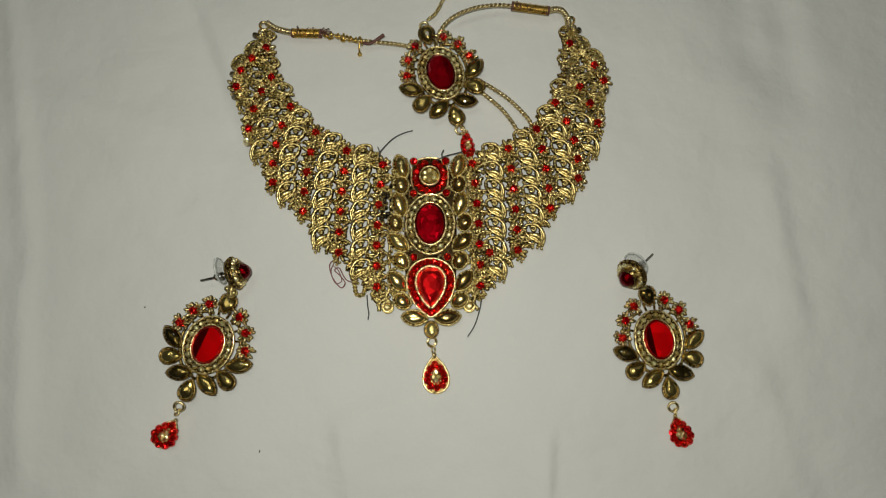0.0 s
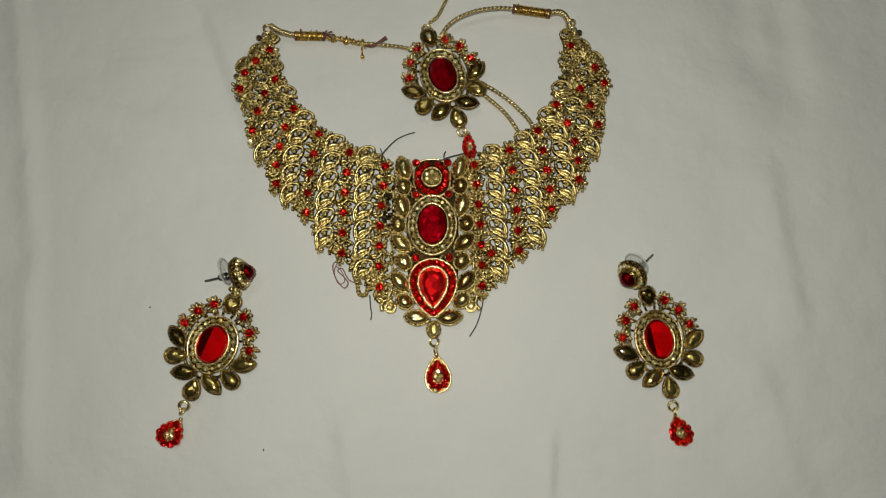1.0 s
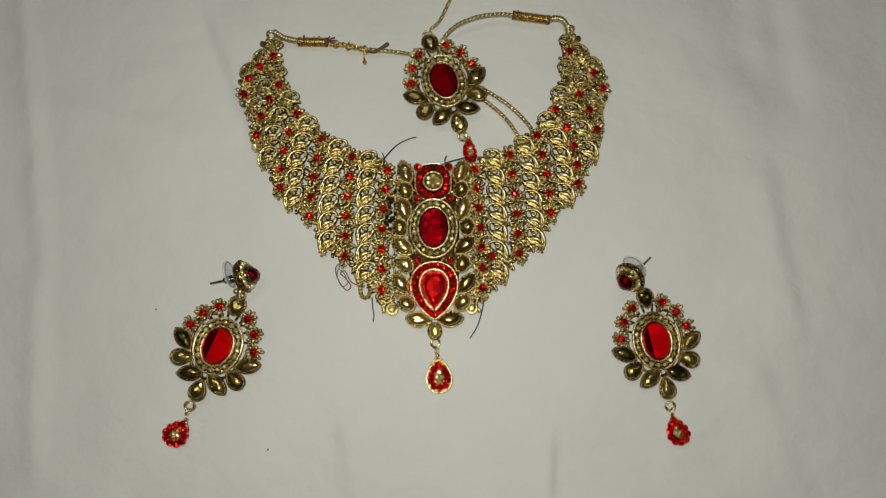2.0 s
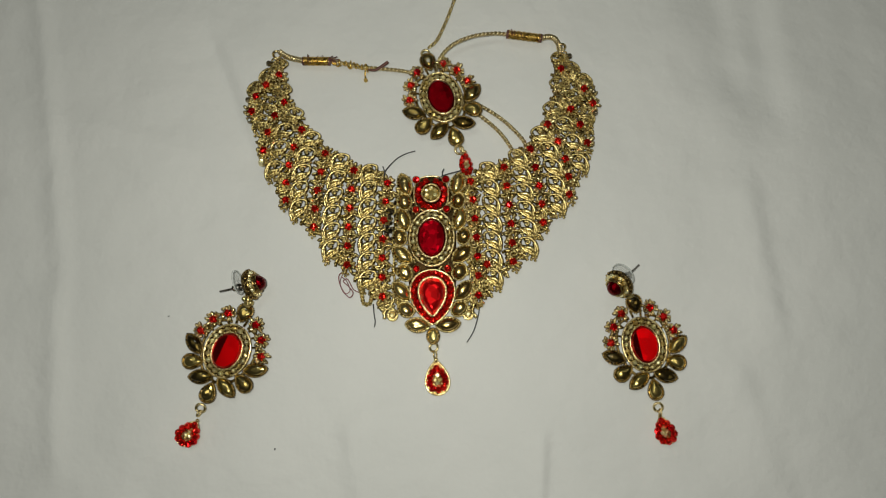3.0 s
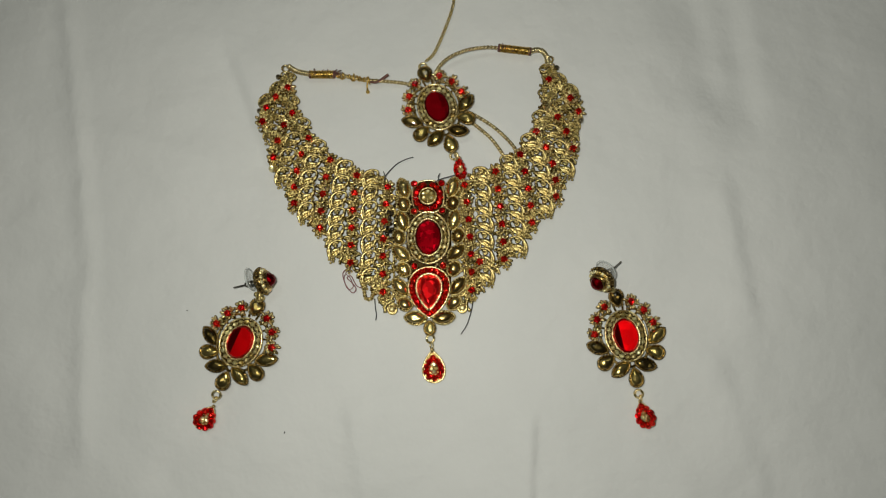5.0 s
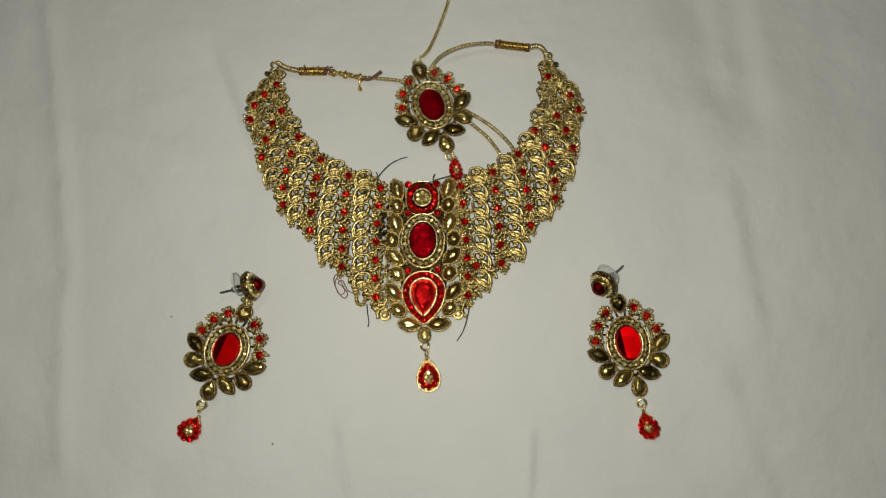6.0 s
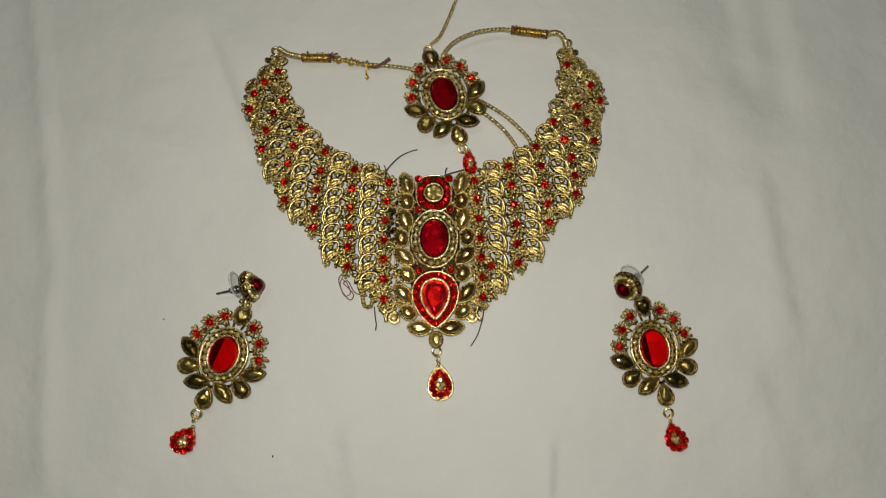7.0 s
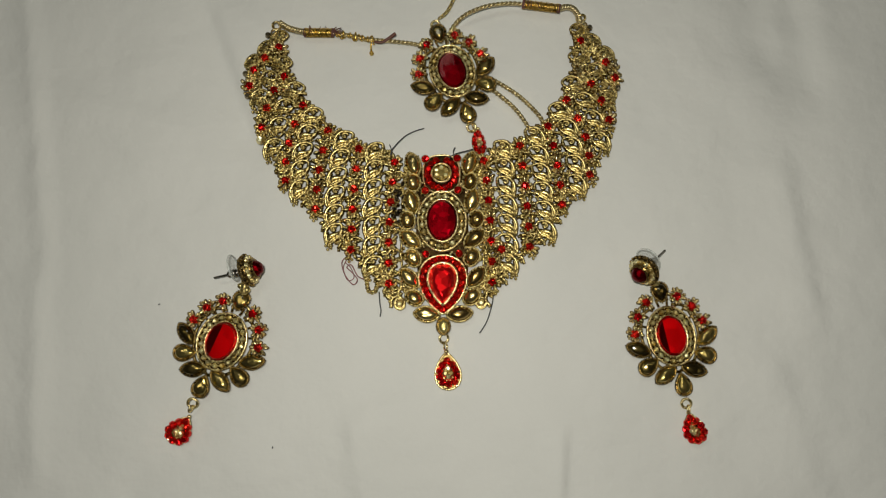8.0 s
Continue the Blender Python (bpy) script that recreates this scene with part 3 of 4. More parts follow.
def earring(origin, turn, tip, front, slack, drop_pose, ring_pose, big, spread, label):
    e = thing("earring", at(*origin, turn) @ Matrix.Diagonal((spread, 1, 1, 1)), label, "earring", "pair of earrings")
    pendant_body(e, big)
    inv = Matrix.Rotation(radians(-turn), 3, "Z")
    b = inv @ (Vector(front).lerp(Vector(tip), 0.3) - Vector(origin))
    part("hinge", Geo().tube(smooth_path([(0, 23.0, 1.6), (b.x * 0.35, 25.5, 2.6), (b.x * 0.8, b.y - 5.0, max(2.5, b.z * 0.5))], 5), 1.9, 8).ball((b.x * 0.5 + 1.6, 26.2, 3.0), 1.7, 8, 6).ball((b.x * 0.6 - 1.8, 26.8, 2.6), 1.5, 8, 6).mesh("hinge", GOLD), e)
    stud(e, turn, origin, tip, front, slack)
    part("jump_ring", RING, e, ring_pose)
    part("jump_ring", SMALL_RING, e, ring_pose @ at(0.4, -2.6, 0.4, 0, 0, 70))
    drop(e, drop_pose)
    return e


earring((-102.0, -57.3, 0.6), -22.0, (-106.4, -28.2, 4.5), (-84.0, -22.9, 8.4), (0, 2.4, 0.6), at(-0.9, -44.4, 0.3, -10, 0, 12), at(-0.6, -31.2, 1.2, 0, 12, 10), BRIGHT_RED_OVAL, 1.06,
        "antique gold earring with red oval stone, post lying sideways on sheet")
earring((105.8, -51.3, 0.6), 12.6, (104.0, -11.8, 3.6), (88.0, -26.6, 14.0), (-1.8, 1.0, 0), at(0.0, -42.4, 2.6, 5, 0, -34), at(-0.5, -31.3, 1.2, 0, 12, -10), VALLEY_RED_OVAL, 1.0,
        "antique gold earring with red oval stone, stud facing up on sheet")

# ---- necklace ----
NECK = thing("necklace", at(-1.5, 0, 0.5, 1.7), "wide antique gold openwork necklace with red and champagne stones", "necklace")


def lift(x, y):
    """The collar's gentle arch above the sheet, in millimetres."""
    wing = max(0.0, min(1.0, (abs(x) - 30) / 55))
    return 0.6 + 0.7 * wing


def splay(side, x, y):
    """The two wings lie unevenly: one opened a little more."""
    up = max(0.0, y - 45) / 45
    open_by = max(0.0, min(1.0, (x - 45) / 20)) + 3.4 * min(1.0, up)
    if side > 0:
        return min(x, 70.0) + 0.92 * max(0.0, x - 70.0) - open_by
    return x + open_by


def column(top, mid, low, n):
    """n even places on the curve through three points, with the turn of the curve at each."""
    p0, p2 = Vector(top), Vector(low)
    p1 = 2 * Vector(mid) - 0.5 * (p0 + p2)
    out = []
    for i in range(n):
        t = i / (n - 1)
        p = p0.lerp(p1, t).lerp(p1.lerp(p2, t), t)
        d = (p1 - p0).lerp(p2 - p1, t)
        out.append((p.x, p.y, math.degrees(math.atan2(d.x, -d.y))))
    return out


FLOWER_COLUMNS = (
    ((21.4, 30.3), (23.9, 1.0), (24.2, -28.5), 7),
    ((38.8, 37.4), (41.3, 12.6), (42.2, -12.0), 6),
    ((53.3, 46.8), (57.2, 27.2), (58.7, 8.0), 5),
    ((64.2, 59.8), (71.6, 41.0), (73.0, 22.2), 5),
    ((72.2, 75.0), (80.0, 63.5), (84.7, 49.2), 4),
    ((74.6, 90.0), (84.5, 82.0), (90.2, 70.6), 4),
)
LEAF_COLUMNS = (
    ((31.4, 35.7), (32.3, 8.5), (32.2, -19.8), 7),
    ((46.6, 42.0), (49.8, 19.2), (50.6, -4.2), 6),
    ((60.6, 54.4), (65.4, 36.6), (66.6, 17.6), 5),
    ((68.6, 68.0), (75.6, 54.6), (79.6, 38.8), 4),
    ((73.2, 82.0), (80.8, 74.5), (85.8, 64.6), 3),
    ((74.4, 96.0), (80.6, 90.6), (87.2, 83.6), 3),
)


def half_collar(side):
    rnd = random.Random(5 + side)
    for c, (top, mid, low, n) in enumerate(FLOWER_COLUMNS):
        places = column(top, mid, low, n)
        for i, (x, y, turn) in enumerate(places):
            px = splay(side, x, y)
            tip = side * (0 if c < 3 else (c - 2) * 5)
            base = part("flower", FLOWERS[rnd.randrange(4)], NECK, at(side * px, y, lift(x, y) + 0.5, rnd.uniform(0, 360), 0, tip))
            if not (side > 0 and (c, i) in ((4, 0), (5, 1))):
                part("stone", RED_CHIP, base)
            if i < n - 1:
                x2, y2, _ = places[i + 1]
                mx, my = (x + x2) / 2, (y + y2) / 2
                part("vine", VINES[rnd.randrange(4)], NECK, at(side * splay(side, mx, my), my, lift(mx, my), side * turn + rnd.uniform(-12, 12)))
        x, y, turn = places[-1]
        cluster(at(side * (splay(side, x, y) + 1.2), y - 5.2, lift(x, y), side * (turn + 10)))
    for c, (top, mid, low, n) in enumerate(LEAF_COLUMNS):
        places = column(top, mid, low, n)
        for i, (x, y, turn) in enumerate(places):
            m = at(side * splay(side, x, y), y, lift(x, y), side * (turn * 0.9 + rnd.uniform(-5, 5)), 0, side * (0 if c < 3 else (c - 2) * 5))
            part("leaf", LEAVES[side][rnd.randrange(3)], NECK, m @ Matrix.Scale((0.93, 0.94, 0.95, 0.92, 0.83, 0.76)[c], 4))
        x, y, turn = places[-1]
        cluster(at(side * (splay(side, x, y) + 2.6), y - 7.0, lift(x, y), side * (turn + 25)))
    # cast sprays that join the lower ends and the upper ends of neighbouring columns
    ends = []
    for f, l in zip(FLOWER_COLUMNS, LEAF_COLUMNS):
        ends += [f[2], (l[2][0], l[2][1] - 3.0)]
    starts = []
    for f, l in zip(FLOWER_COLUMNS, LEAF_COLUMNS):
        starts += [f[0], l[0]]
    for row, slope, inward in ((ends, 48, 1.6), (starts, 40, -0.6)):
        for (ax, ay), (bx, by) in zip(row[:-1], row[1:]):
            mx, my = (ax + bx) / 2, (ay + by) / 2
            part("vine", VINES[rnd.randrange(4)], NECK, at(side * (splay(side, mx, my) - 0.6 * inward), my + inward, lift(mx, my), -side * slope + rnd.uniform(-15, 15)))
    for x, y, turn in ((21.5, -35.0, 20), (27.0, -26.5, -40), (27.5, 33.5, 60), (19.0, -31.5, -20)):
        part("vine", VINES[rnd.randrange(4)], NECK, at(side * x, y, 0.8, side * turn))
    for x, y in ((80.0, 97.0), (91.6, 77.0), (91.2, 65.5)):
        part("stone", DARK_BEAD, NECK, at(side * splay(side, x, y), y, lift(x, y) + 0.8), "dark faceted crystal")
    # end loop for the cord
    x = side * splay(side, 75.5, 100.0)
    part("end_loop", RING, NECK, at(x, 101.5, 3.0, 0, 55, 15))
    part("end_loop", SMALL_RING, NECK, at(x + side * 1.0, 97.6, 3.0, 0, 40, 0))


for side in (1, -1):
    half_collar(side)
part("stone", PALE_BEAD, NECK, at(-86.2, 42.2, 4.2) @ Matrix.Scale(1.7, 4), "bright pale crystal")

# centre panel
CX = 1.1
PANEL = [(math.copysign(abs(x) ** 0.5, x) * 12.4, math.copysign(abs(y) ** 0.6, y) * 35.0 - 3.5) for x, y in oval(1, 1, 28)]
# plate whose dark colour stands in for the shadow behind the side stones
part("panel_back", Geo().plate(PANEL, 0.3, 1.4).mesh("panel_back", BACK_METAL), NECK, at(CX, 0, 0.2), "panel behind the stones, coloured dark as shadow")
g = Geo()
rnd = random.Random(77)
for k in range(150):
    p = Vector((rnd.uniform(-13.5, 13.5), rnd.uniform(-37, 31), 1.5))
    a = rnd.uniform(0, 6.28)
    g.petal(p, p + Vector((math.cos(a), math.sin(a), 0.3)) * rnd.uniform(1.8, 3.4), 0.75, 0.6)
    g.ball((p.x, p.y, 1.9), rnd.uniform(0.4, 0.8), 6, 4)
part("filigree", g.mesh("filigree", GOLD_BRIGHT), NECK, at(CX, 0, 0.2), "cast gold filigree between the stones")
medallion(NECK, at(CX, 0.8, 2.0), RED_OVAL)


def crown():
    """The round pale stone in a half collar of red stones at the panel's head."""
    g = Geo()
    frame_line = [(math.copysign(abs(x) ** 0.75, x) * 8.8, math.copysign(abs(y) ** 0.75, y) * 9.2) for x, y in oval(1, 1, 36)]
    g.plate(grown(frame_line, -0.2), 0.0, 1.4)
    g.band(oval(4.2, 4.0, 28), oval(4.9, 4.7, 28), 1.2, 3.2)
    base = part("crown", g.mesh("crown", BACK_METAL), NECK, at(CX, 23.8, 2.2), "gold cup with pale stone and red stones")
    part("rim", Geo().tube([(x, y, 1.5) for x, y in frame_line], 0.45, 6, True).mesh("rim", GOLD_BRIGHT), base, None, "thin bright gold rim")
    part("bezel", Geo().tube([(x, y, 3.4) for x, y in oval(4.7, 4.5, 28)], 0.5, 6, True).mesh("bezel", GOLD_BRIGHT), base, None, "bright round gold bezel")
    part("stone", Geo().cut(oval(4.3, 4.1, 14), 2.6, 1.4, 0.6).mesh("stone", YELLOW), base, None, "round pale champagne glass stone")
    for k in range(6):
        a = math.pi * k / 3 + 0.5
        part("stone", PALE_BEAD, base, at(2.5 * math.cos(a), 2.4 * math.sin(a), 3.5) @ Matrix.Scale(0.9, 4))
    for k in range(14):
        a = radians(112 + 316 * k / 13)
        part("stone", RED_BEAD, base, at(6.7 * math.cos(a), 6.9 * math.sin(a), 1.3, 40 * k, (k * 7) % 18 - 9, (k * 11) % 18 - 9) @ Matrix.Scale(1.15, 4))
    return base


crown()


def big_drop():
    """The point-down red pear stone with its ring of red stones."""
    outer, inner = pear(11.3, 13.8, 36, 0.55), pear(6.9, 9.9, 36, 0.75)
    g = Geo()
    g.tube([(x, y, 1.4) for x, y in outer], 0.5, 6, True)
    g.tube([(x, y, 3.0) for x, y in inner], 0.75, 6, True)
    g.plate(grown(inner, 0.2), 0.8, 2.8)
    base = part("drop_frame", g.mesh("drop_frame", GOLD_BRIGHT), NECK, at(CX, -29.3, 2.0, 180), "gold drop frame with red stones")
    part("backing", Geo().plate(grown(outer, -0.3), 0.0, 1.2).mesh("backing", BACK_METAL), base, None, "near-black backing plate")
    part("stone", Geo().cut(grown(pear(6.7, 9.7, 24, 0.75), -0.3), 2.9, 2.4, 0.55, 0.8).mesh("stone", FINE_RED), base, None, "large red drop-cut glass stone")
    for p in spaced(pear(9.2, 11.9, 36, 0.62), 21):
        part("stone", RED_BEAD, base, at(p.x, p.y - 0.2, 1.3, 50 * p.x, (p.x * 31) % 16 - 8, (p.y * 43) % 16 - 8) @ Matrix.Scale(1.12, 4))
    return base


big_drop()
for s in (1, -1):
    for pair, x, y, turn in ((MARQUISE, 14.2, 29.0, -18), (OVAL, 14.2, 20.0, -8), (MARQUISE, 15.0, 10.6, -14), (OVAL, 17.0, 1.6, -15), (MARQUISE, 15.8, -7.6, -50),
                             (OVAL, 14.4, -16.6, -30), (MARQUISE, 16.4, -26.2, -42), (OVAL, 14.0, -35.4, -55), (MARQUISE, 8.0, -43.2, -84)):
        set_stone(pair, NECK, at(CX + s * x * 0.96, y, 1.6, s * turn))
    for x, y in ((7.6, 31.2), (7.8, 15.6), (7.9, -15.0)):
        cup = part("claw_setting", Geo().plate(oval(1.7, 1.7, 10), 0, 2.4).tube([(a, b, 2.4) for a, b in oval(1.75, 1.75, 12)], 0.35, 5, True).mesh("claw_setting", GOLD), NECK, at(CX + s * x, y, 1.6))
        part("stone", RED_CHIP, cup, at(0, 0, 1.0))
    g = Geo().plate(oval(2.5, 2.5, 18), 0, 1.6)
    g.tube([(x, y, 1.7) for x, y in oval(2.6, 2.6, 20)], 0.42, 6, True)
    knob = part("cup", g.mesh("cup", GOLD), NECK, at(s * 19.0 - 0.2, -38.2, 1.0), "round gold end cup")
    part("stone", PALE_BEAD, knob, at(0, 0, 1.5) @ Matrix.Scale(1.2, 4))
    part("coil", Geo().tube([((1.9 - 0.05 * i) * math.cos(0.5 * i), (1.9 - 0.05 * i) * math.sin(0.5 * i), 1.8) for i in range(14)], 0.4, 5).mesh("coil", GOLD_DARK), knob)
    # tarnished cast branches behind the side stones
    g = Geo()
    rnd = random.Random(40 + s)
    stem = smooth_path([(s * 12, 33, 0.8), (s * 18.0, 22, 0.9), (s * 19.0, 2, 0.9), (s * 19.4, -18, 0.9), (s * 17, -36, 0.8)], 8)
    g.tube(stem, 0.6, 6)
    for k in range(64):
        p = stem[1 + (k * 30) // 64]
        a = rnd.uniform(-2.6, 2.6)
        d = Vector((math.cos(a), math.sin(a), 0)) * rnd.uniform(2.2, 4.4)
        g.petal(p + d * 0.1, p + d + Vector((0, 0, 0.8)), 0.9, 0.8)
        if k % 2:
            g.ball(p + d * 0.8 + Vector((0, 0, 0.9)), rnd.uniform(0.8, 1.15), 7, 5)
    part("branch", g.mesh("branch", GOLD), NECK, at(CX, 0, 0.4), "cast branch behind the stones")
    if s < 0:
        g = Geo()
        for k in range(16):
            p = Vector((-20.6 + rnd.uniform(-1.6, 1.6), 18 - 1.2 * k, 1.4))
            a = rnd.uniform(0, 6.28)
            g.petal(p, p + Vector((math.cos(a), math.sin(a), 0.2)) * rnd.uniform(2.0, 3.6), 1.0, 0.9)
        part("oxidised_patch", g.mesh("oxidised_patch", BLACKENED), NECK, at(CX, 0, 1.2), "blackened oxidised metal patch")
    else:
        extra = part("flower", SMALL_FLOWERS[1], NECK, at(28.9, -13.2, 2.2, 15))
        part("stone", RED_CHIP, extra)
set_stone(LINK_OVAL, NECK, at(CX, -48.8, 1.4))
part("jump_ring", RING, NECK, at(CX + 0.2, -54.4, 1.6, 0, 10, 20))
part("jump_ring", SMALL_RING, NECK, at(CX + 0.9, -58.2, 1.6, 0, 0, 65))
drop(NECK, at(CX + 1.7, -69.4, 0.6, 4, 0, 6) @ Matrix.Diagonal((1.24, 1.24, 1.0, 1.0)), (3.3, 4.3), 0.84)


# ---- cords, clasps and chain ----
def rope(points, r, pitch, strands=3, sides=5):
    """Twisted strands along a smooth path."""
    path = smooth_path(points, 24)
    g = Geo()
    run = [0.0]
    for a, b in zip(path, path[1:]):
        run.append(run[-1] + (b - a).length)
    for k in range(strands):
        out = []
        for i, p in enumerate(path):
            d = (path[min(i + 1, len(path) - 1)] - path[max(i - 1, 0)]).normalized()
            s = d.cross(Vector((0, 0, 1))).normalized()
            t = 2 * math.pi * (run[i] / pitch + k / strands)
            out.append(p + s * (r * 0.52 * math.cos(t)) + s.cross(d) * (r * 0.52 * math.sin(t)))
        g.tube(out, r * 0.55, sides)
    return g


def barrel(parent, a, b, r, seed):
    """A bead of tightly wound gold thread with dark bound ends and stray fibres."""
    rnd = random.Random(seed)
    a, b = Vector(a), Vector(b)
    d = b - a
    s = d.cross(Vector((0, 0, 1))).normalized()
    u = s.cross(d).normalized()
    g = Geo().tube([a, b], r * 0.9, 10)
    turns = 22
    pts = []
    for i in range(turns * 10 + 1):
        t = i / (turns * 10)
        an = 2 * math.pi * t * turns
        pts.append(a + d * t + (s * math.cos(an) + u * math.sin(an)) * r * (1 + 0.06 * math.sin(t * 40)))
    g.tube(pts, 0.38, 5)
    base = part("thread_bead", g.mesh("thread_bead", BARREL_GOLD), parent, None, "bead wound in shiny gold thread")
    for q, e in ((a, -0.08), (b, 0.08)):
        part("binding", Geo().tube([q - d * 0.05, q + d * 0.05], r * 1.15, 10).mesh("binding", MAROON), base, None, "dark maroon thread binding")
    g = Geo()
    for k in range(5):
        p = a + d * rnd.uniform(0.1, 0.95) + u * r * 0.7
        g.tube(smooth_path([p, p + s * rnd.uniform(-2, 2) + u * 1.2, p - s * rnd.uniform(0.5, 3.0) + d.normalized() * rnd.uniform(-1.5, 1.5) + u * 1.0], 4), 0.16, 4)
    part("stray_fibres", g.mesh("stray_fibres", MAROON), base, None, "frayed brown fibres")
    return base


LEFT_CORD = thing("braided_cord", at(0, 0, 0), "braided gold cord with thread bead and knot on white sheet", "cord", "braided cords")
part("cord", rope([(-83, 100.5, 3.6), (-78, 97.4, 4.0), (-70.0, 95.7, 3.2)], 1.5, 4.0).mesh("cord", GOLD_CORD), LEFT_CORD)
barrel(LEFT_CORD, (-70.0, 95.7, 3.0), (-56.5, 95.6, 3.0), 2.0, 1)
part("cord", rope([(-56.5, 95.6, 3.0), (-47, 94.2, 2.6), (-40, 92.6, 2.4), (-27, 91.7, 2.2), (-12.4, 89.7, 1.9), (2, 84, 1.5), (14, 74, 1.4), (24, 66.1, 2.0), (34, 57, 2.6), (41.2, 46.5, 2.4), (43, 41, 1.2)], 1.12, 4.2, 2).mesh("cord", GOLD_CORD), LEFT_CORD)
g = Geo()
coil = [(-55.5 + 19.5 * i / 110 + 0.5 * math.sin(i * 0.37), 95.5 - 3.3 * i / 110 + (1.4 + 0.5 * math.sin(i * 0.13)) * math.cos(i * 0.55 + 0.6 * math.sin(i * 0.21)), 2.6 + 1.5 * math.sin(i * 0.55)) for i in range(111)]
g.tube(coil, 0.5, 5)
g.tube(smooth_path([(-37, 92, 2.5), (-37.4, 89, 1.2), (-37.0, 86.6, 0.9)], 5), 0.5, 5)
g.ball((-37.0, 85.9, 1.0), 1.2, 8, 5)
tuft = Geo()
for k in range(12):
    p = Vector((-55.6, 95.8, 4.2))
    a = 0.9 * k
    tuft.tube([p, p + Vector((2.2 * math.cos(a) + 0.8, 1.5 * math.sin(a), 0.6)), p + Vector((3.0 * math.cos(a) + 1.6, 2.0 * math.sin(a) + 0.4, -0.2))], 0.3, 4)
part("tuft", tuft.mesh("tuft", MAROON), LEFT_CORD, None, "dark frayed thread tuft")
part("knot", g.mesh("knot", BARREL_GOLD), LEFT_CORD, None, "wound gold thread knot with loose tail")
part("knot_end", Geo().tube(smooth_path([(-36, 91.2, 2.8), (-32, 90.6, 3.4), (-28.5, 92.6, 3.6), (-25.2, 95.2, 3.4)], 6), 0.8, 6, False, lambda t: 0.7 + 0.5 * t).mesh("knot_end", MAROON), LEFT_CORD, None, "frayed dark cord end")

RIGHT_CORD = thing("braided_cord", at(0, 0, 0), "braided gold cord with thread bead arching over white sheet", "cord", "braided cords")
part("cord", rope([(65.5, 100.0, 3.6), (65, 104, 4.0), (62.5, 108.0, 4.6), (59.0, 109.0, 4.8), (55.6, 108.2, 4.8)], 1.5, 4.0).mesh("cord", GOLD_CORD), RIGHT_CORD)
barrel(RIGHT_CORD, (55.0, 108.1, 4.8), (38.0, 110.2, 5.0), 2.0, 2)
part("cord", rope([(38.0, 110.2, 5.0), (30, 110.4, 5.4), (19.2, 108.5, 6.0), (9, 104.0, 5.6), (2.7, 97.6, 4.0), (0.5, 90, 2.4), (6, 80, 1.6), (15, 75.5, 1.6), (24, 71.6, 2.0), (36, 63.4, 2.8), (45.8, 53.4, 2.6), (48, 48, 1.4)], 1.12, 4.2, 2).mesh("cord", GOLD_CORD), RIGHT_CORD)

# ---- forehead piece ----
TIKKA = thing("head_ornament", at(3.1, 75.5, 2.6, 20.0, 0, 0), "antique gold forehead pendant with red oval stone over cords", "pendant")
pendant_body(TIKKA, RED_OVAL)
part("jump_ring", RING, TIKKA, at(0.2, 25.4, 1.4, 0, 10, 0))
part("jump_ring", RING, TIKKA, at(-0.4, -29.8, 1.2, 0, 15, 10))
part("jump_ring", SMALL_RING, TIKKA, at(0.9, -30.2, 1.4, 0, 0, 60))
drop(TIKKA, at(-0.9, -38.6, 4.8, -17, 0, 56) @ Matrix.Diagonal((1.0, 0.86, 1.0, 1.0)))


def chain(parent, points, pitch):
    path = smooth_path(points, 20)
    link = Geo().tube([(0.85 * math.cos(2 * math.pi * i / 12), 1.5 * math.sin(2 * math.pi * i / 12), 0) for i in range(12)], 0.34, 5, True).mesh("chain_link", GOLD)
    gone, k = 0.0, 0
    for a, b in zip(path, path[1:]):
        gone += (b - a).length
        if gone >= pitch:
            gone -= pitch
            d = b - a
            part("chain_link", link, parent, at(b.x, b.y, b.z, math.degrees(math.atan2(-d.x, d.y)), 0, 55 if k % 2 else -35))
            k += 1


CHAIN = thing("head_ornament_chain", at(0, 0, 0), "thin gold link chain of the forehead pendant on white sheet", "chain")
chain(CHAIN, [(-4.6, 102.6, 3.6), (-0.2, 107.0, 2.4), (3.2, 114.0, 1.9), (7.0, 124.0, 1.8), (11.0, 137.0, 1.8), (13.0, 152.0, 1.8)], 2.05)

# ---- loose threads and lint ----
def loose(points, r, material, label, name="loose_thread"):
    g = Geo().tube(smooth_path(points, 8), r, 5)
    return tagged(new(name, g.mesh(name, material)), label, "thread", "loose threads")


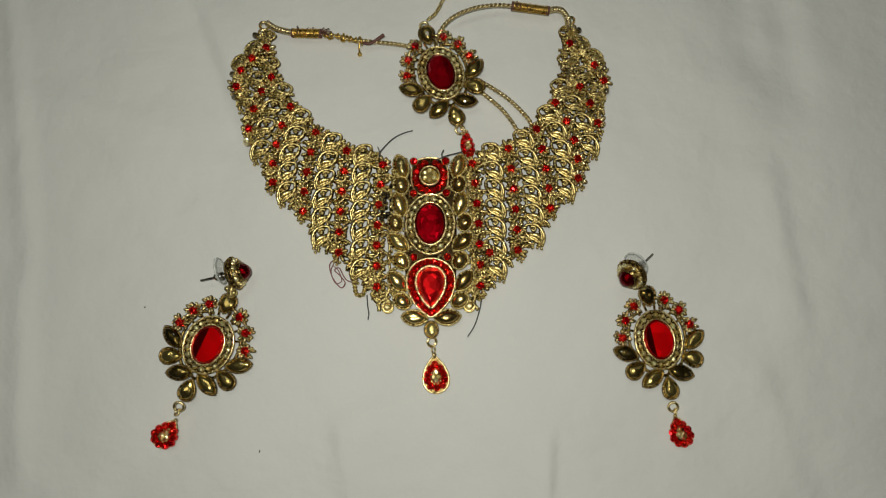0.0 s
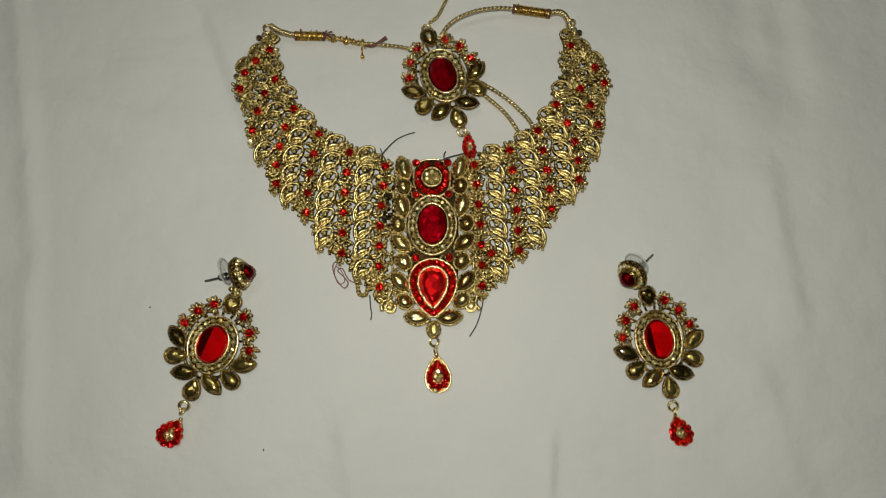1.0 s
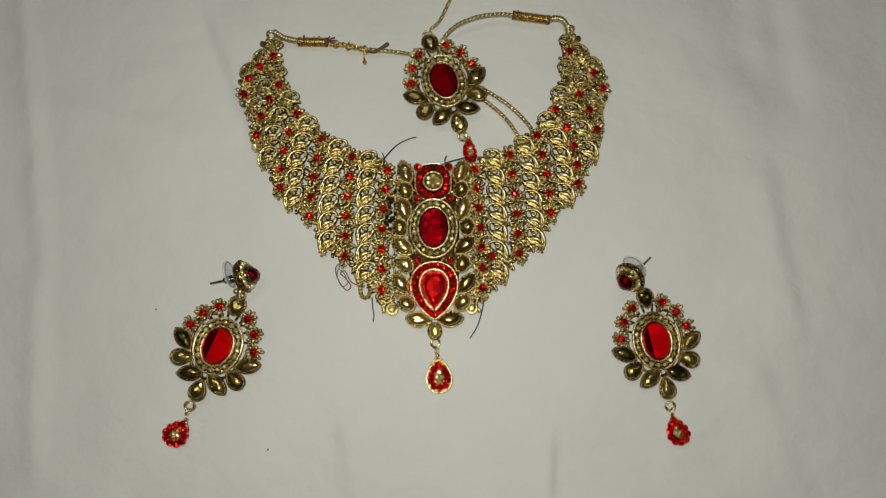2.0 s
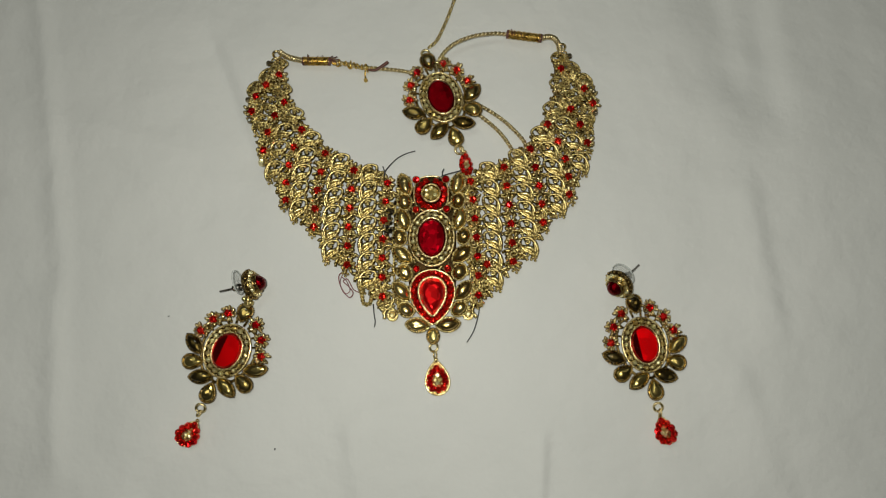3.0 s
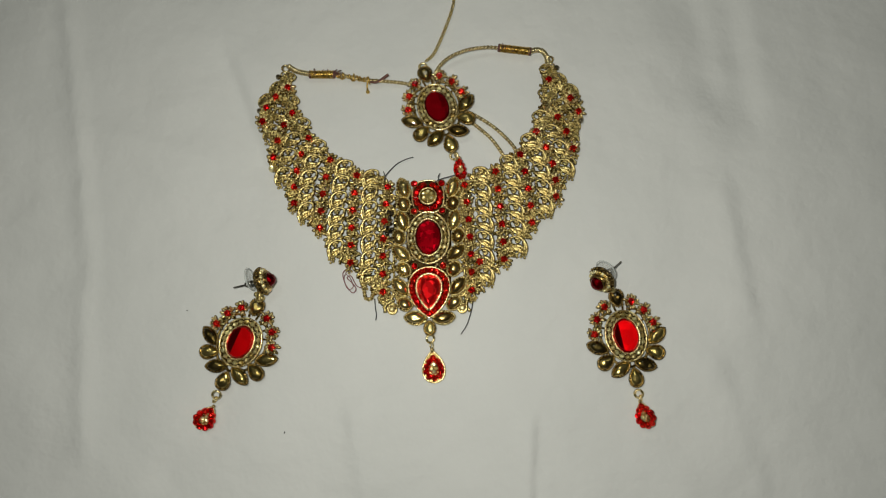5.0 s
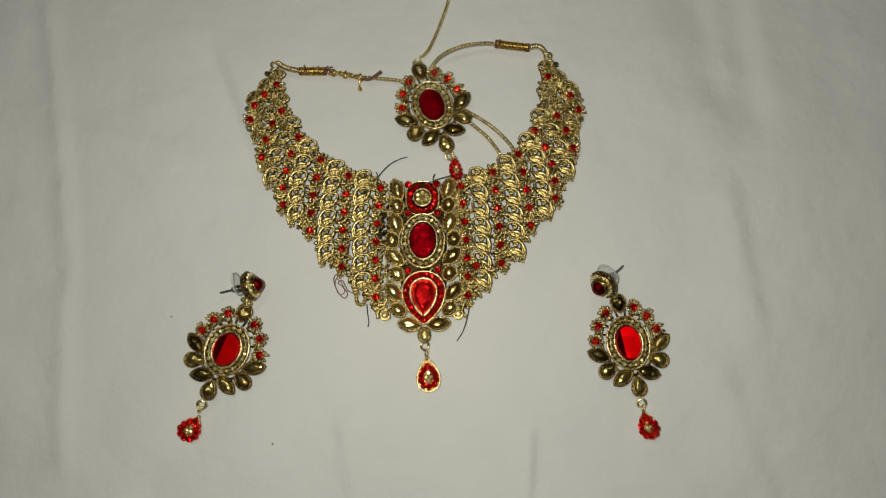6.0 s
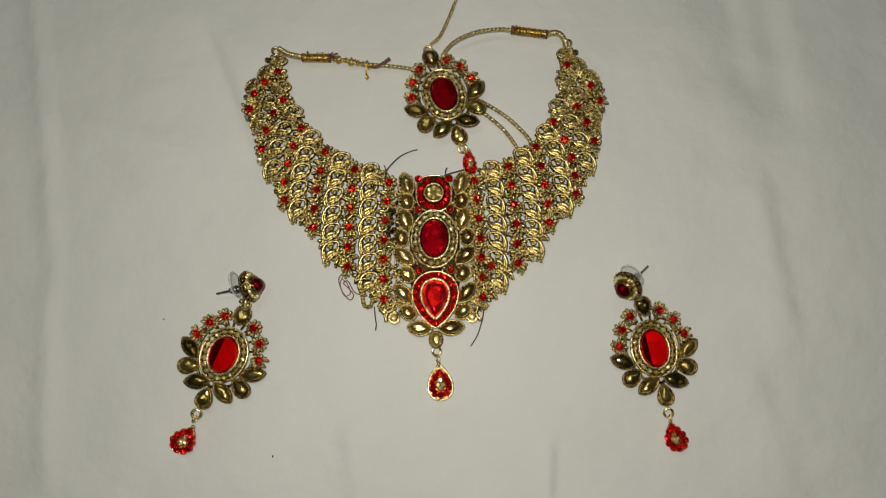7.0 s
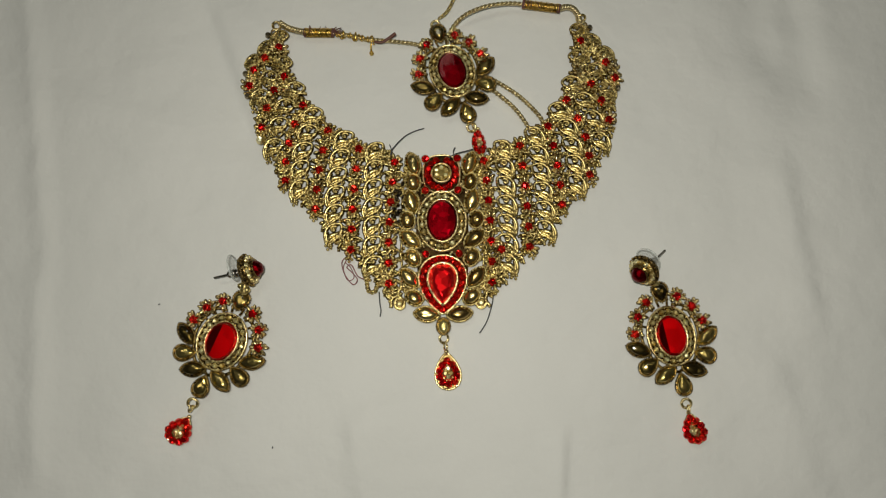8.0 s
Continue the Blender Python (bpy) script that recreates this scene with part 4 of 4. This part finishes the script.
loose([(-25.8, 33.0, 4.2), (-24.6, 36.4, 4.0), (-19.5, 42.6, 2.4), (-14.5, 45.8, 1.4), (-10.0, 47.4, 0.8)], 0.28, THREAD_DARK, "thin dark thread end curling from the necklace edge")
loose([(-25.2, 33.0, 4.2), (-25.6, 36.0, 3.2), (-26.6, 38.6, 2.0)], 0.28, THREAD_DARK, "short dark thread end at the necklace edge")
loose([(-29.4, -33.0, 2.4), (-29.0, -38.0, 1.2), (-28.4, -41.6, 0.8), (-28.7, -44.6, 0.7)], 0.3, THREAD_DARK, "straight dark thread end below the necklace")
loose([(24.2, -34.0, 2.4), (23.4, -39.0, 1.4), (21.2, -46.2, 0.8), (18.0, -51.6, 0.7)], 0.3, THREAD_DARK, "long dark thread end below the necklace")
loose([(1.6, 31.4, 4.4), (5.6, 33.6, 4.6), (11.4, 35.4, 4.4), (15.2, 36.6, 4.0)], 0.3, THREAD_DARK, "dark thread tying the pendant drop to the necklace")
loose([(4.6, 33.0, 4.6), (4.4, 35.0, 4.6), (5.2, 37.0, 4.2)], 0.3, THREAD_DARK, "short dark thread end at the necklace edge")
loose([(-44.4, -15.6, 1.4), (-47.6, -19.0, 1.0), (-46.0, -25.0, 0.8), (-42.0, -29.6, 0.8), (-40.0, -27.4, 1.4), (-42.6, -24.0, 1.6), (-45.2, -21.6, 1.2), (-43.0, -20.4, 1.0), (-39.8, -25.6, 1.0), (-35.4, -27.6, 1.6)],
      0.3, THREAD_PINK, "tangled maroon thread beside the necklace")
loose([(-45.0, -17.0, 1.8), (-46.8, -22.0, 1.4), (-44.6, -27.6, 1.2), (-41.6, -26.4, 1.6), (-43.4, -21.6, 1.8), (-46.0, -19.4, 1.4)], 0.22, THREAD_PINK, "second loop of fine maroon thread beside the necklace")
tail = rope([(-37.4, -23.0, 1.8), (-35.6, -27.6, 2.0), (-34.4, -32.6, 1.8), (-31.4, -32.8, 2.0), (-30.2, -28.6, 2.6)], 1.1, 3.4, 2).mesh("cord_loop", GOLD)
tagged(new("cord_loop", tail), "short looped gold cord end at the necklace edge", "cord", "loose threads")
loose([(-134.3, -40.6, 0.4), (-133.9, -40.2, 0.5), (-133.5, -40.3, 0.4)], 0.2, THREAD_DARK, "tiny dark lint speck on white sheet", "lint")
loose([(-76.5, -105.8, 0.4), (-76.3, -105.3, 0.5), (-76.4, -104.9, 0.4)], 0.28, THREAD_DARK, "tiny dark lint speck on white sheet", "lint")
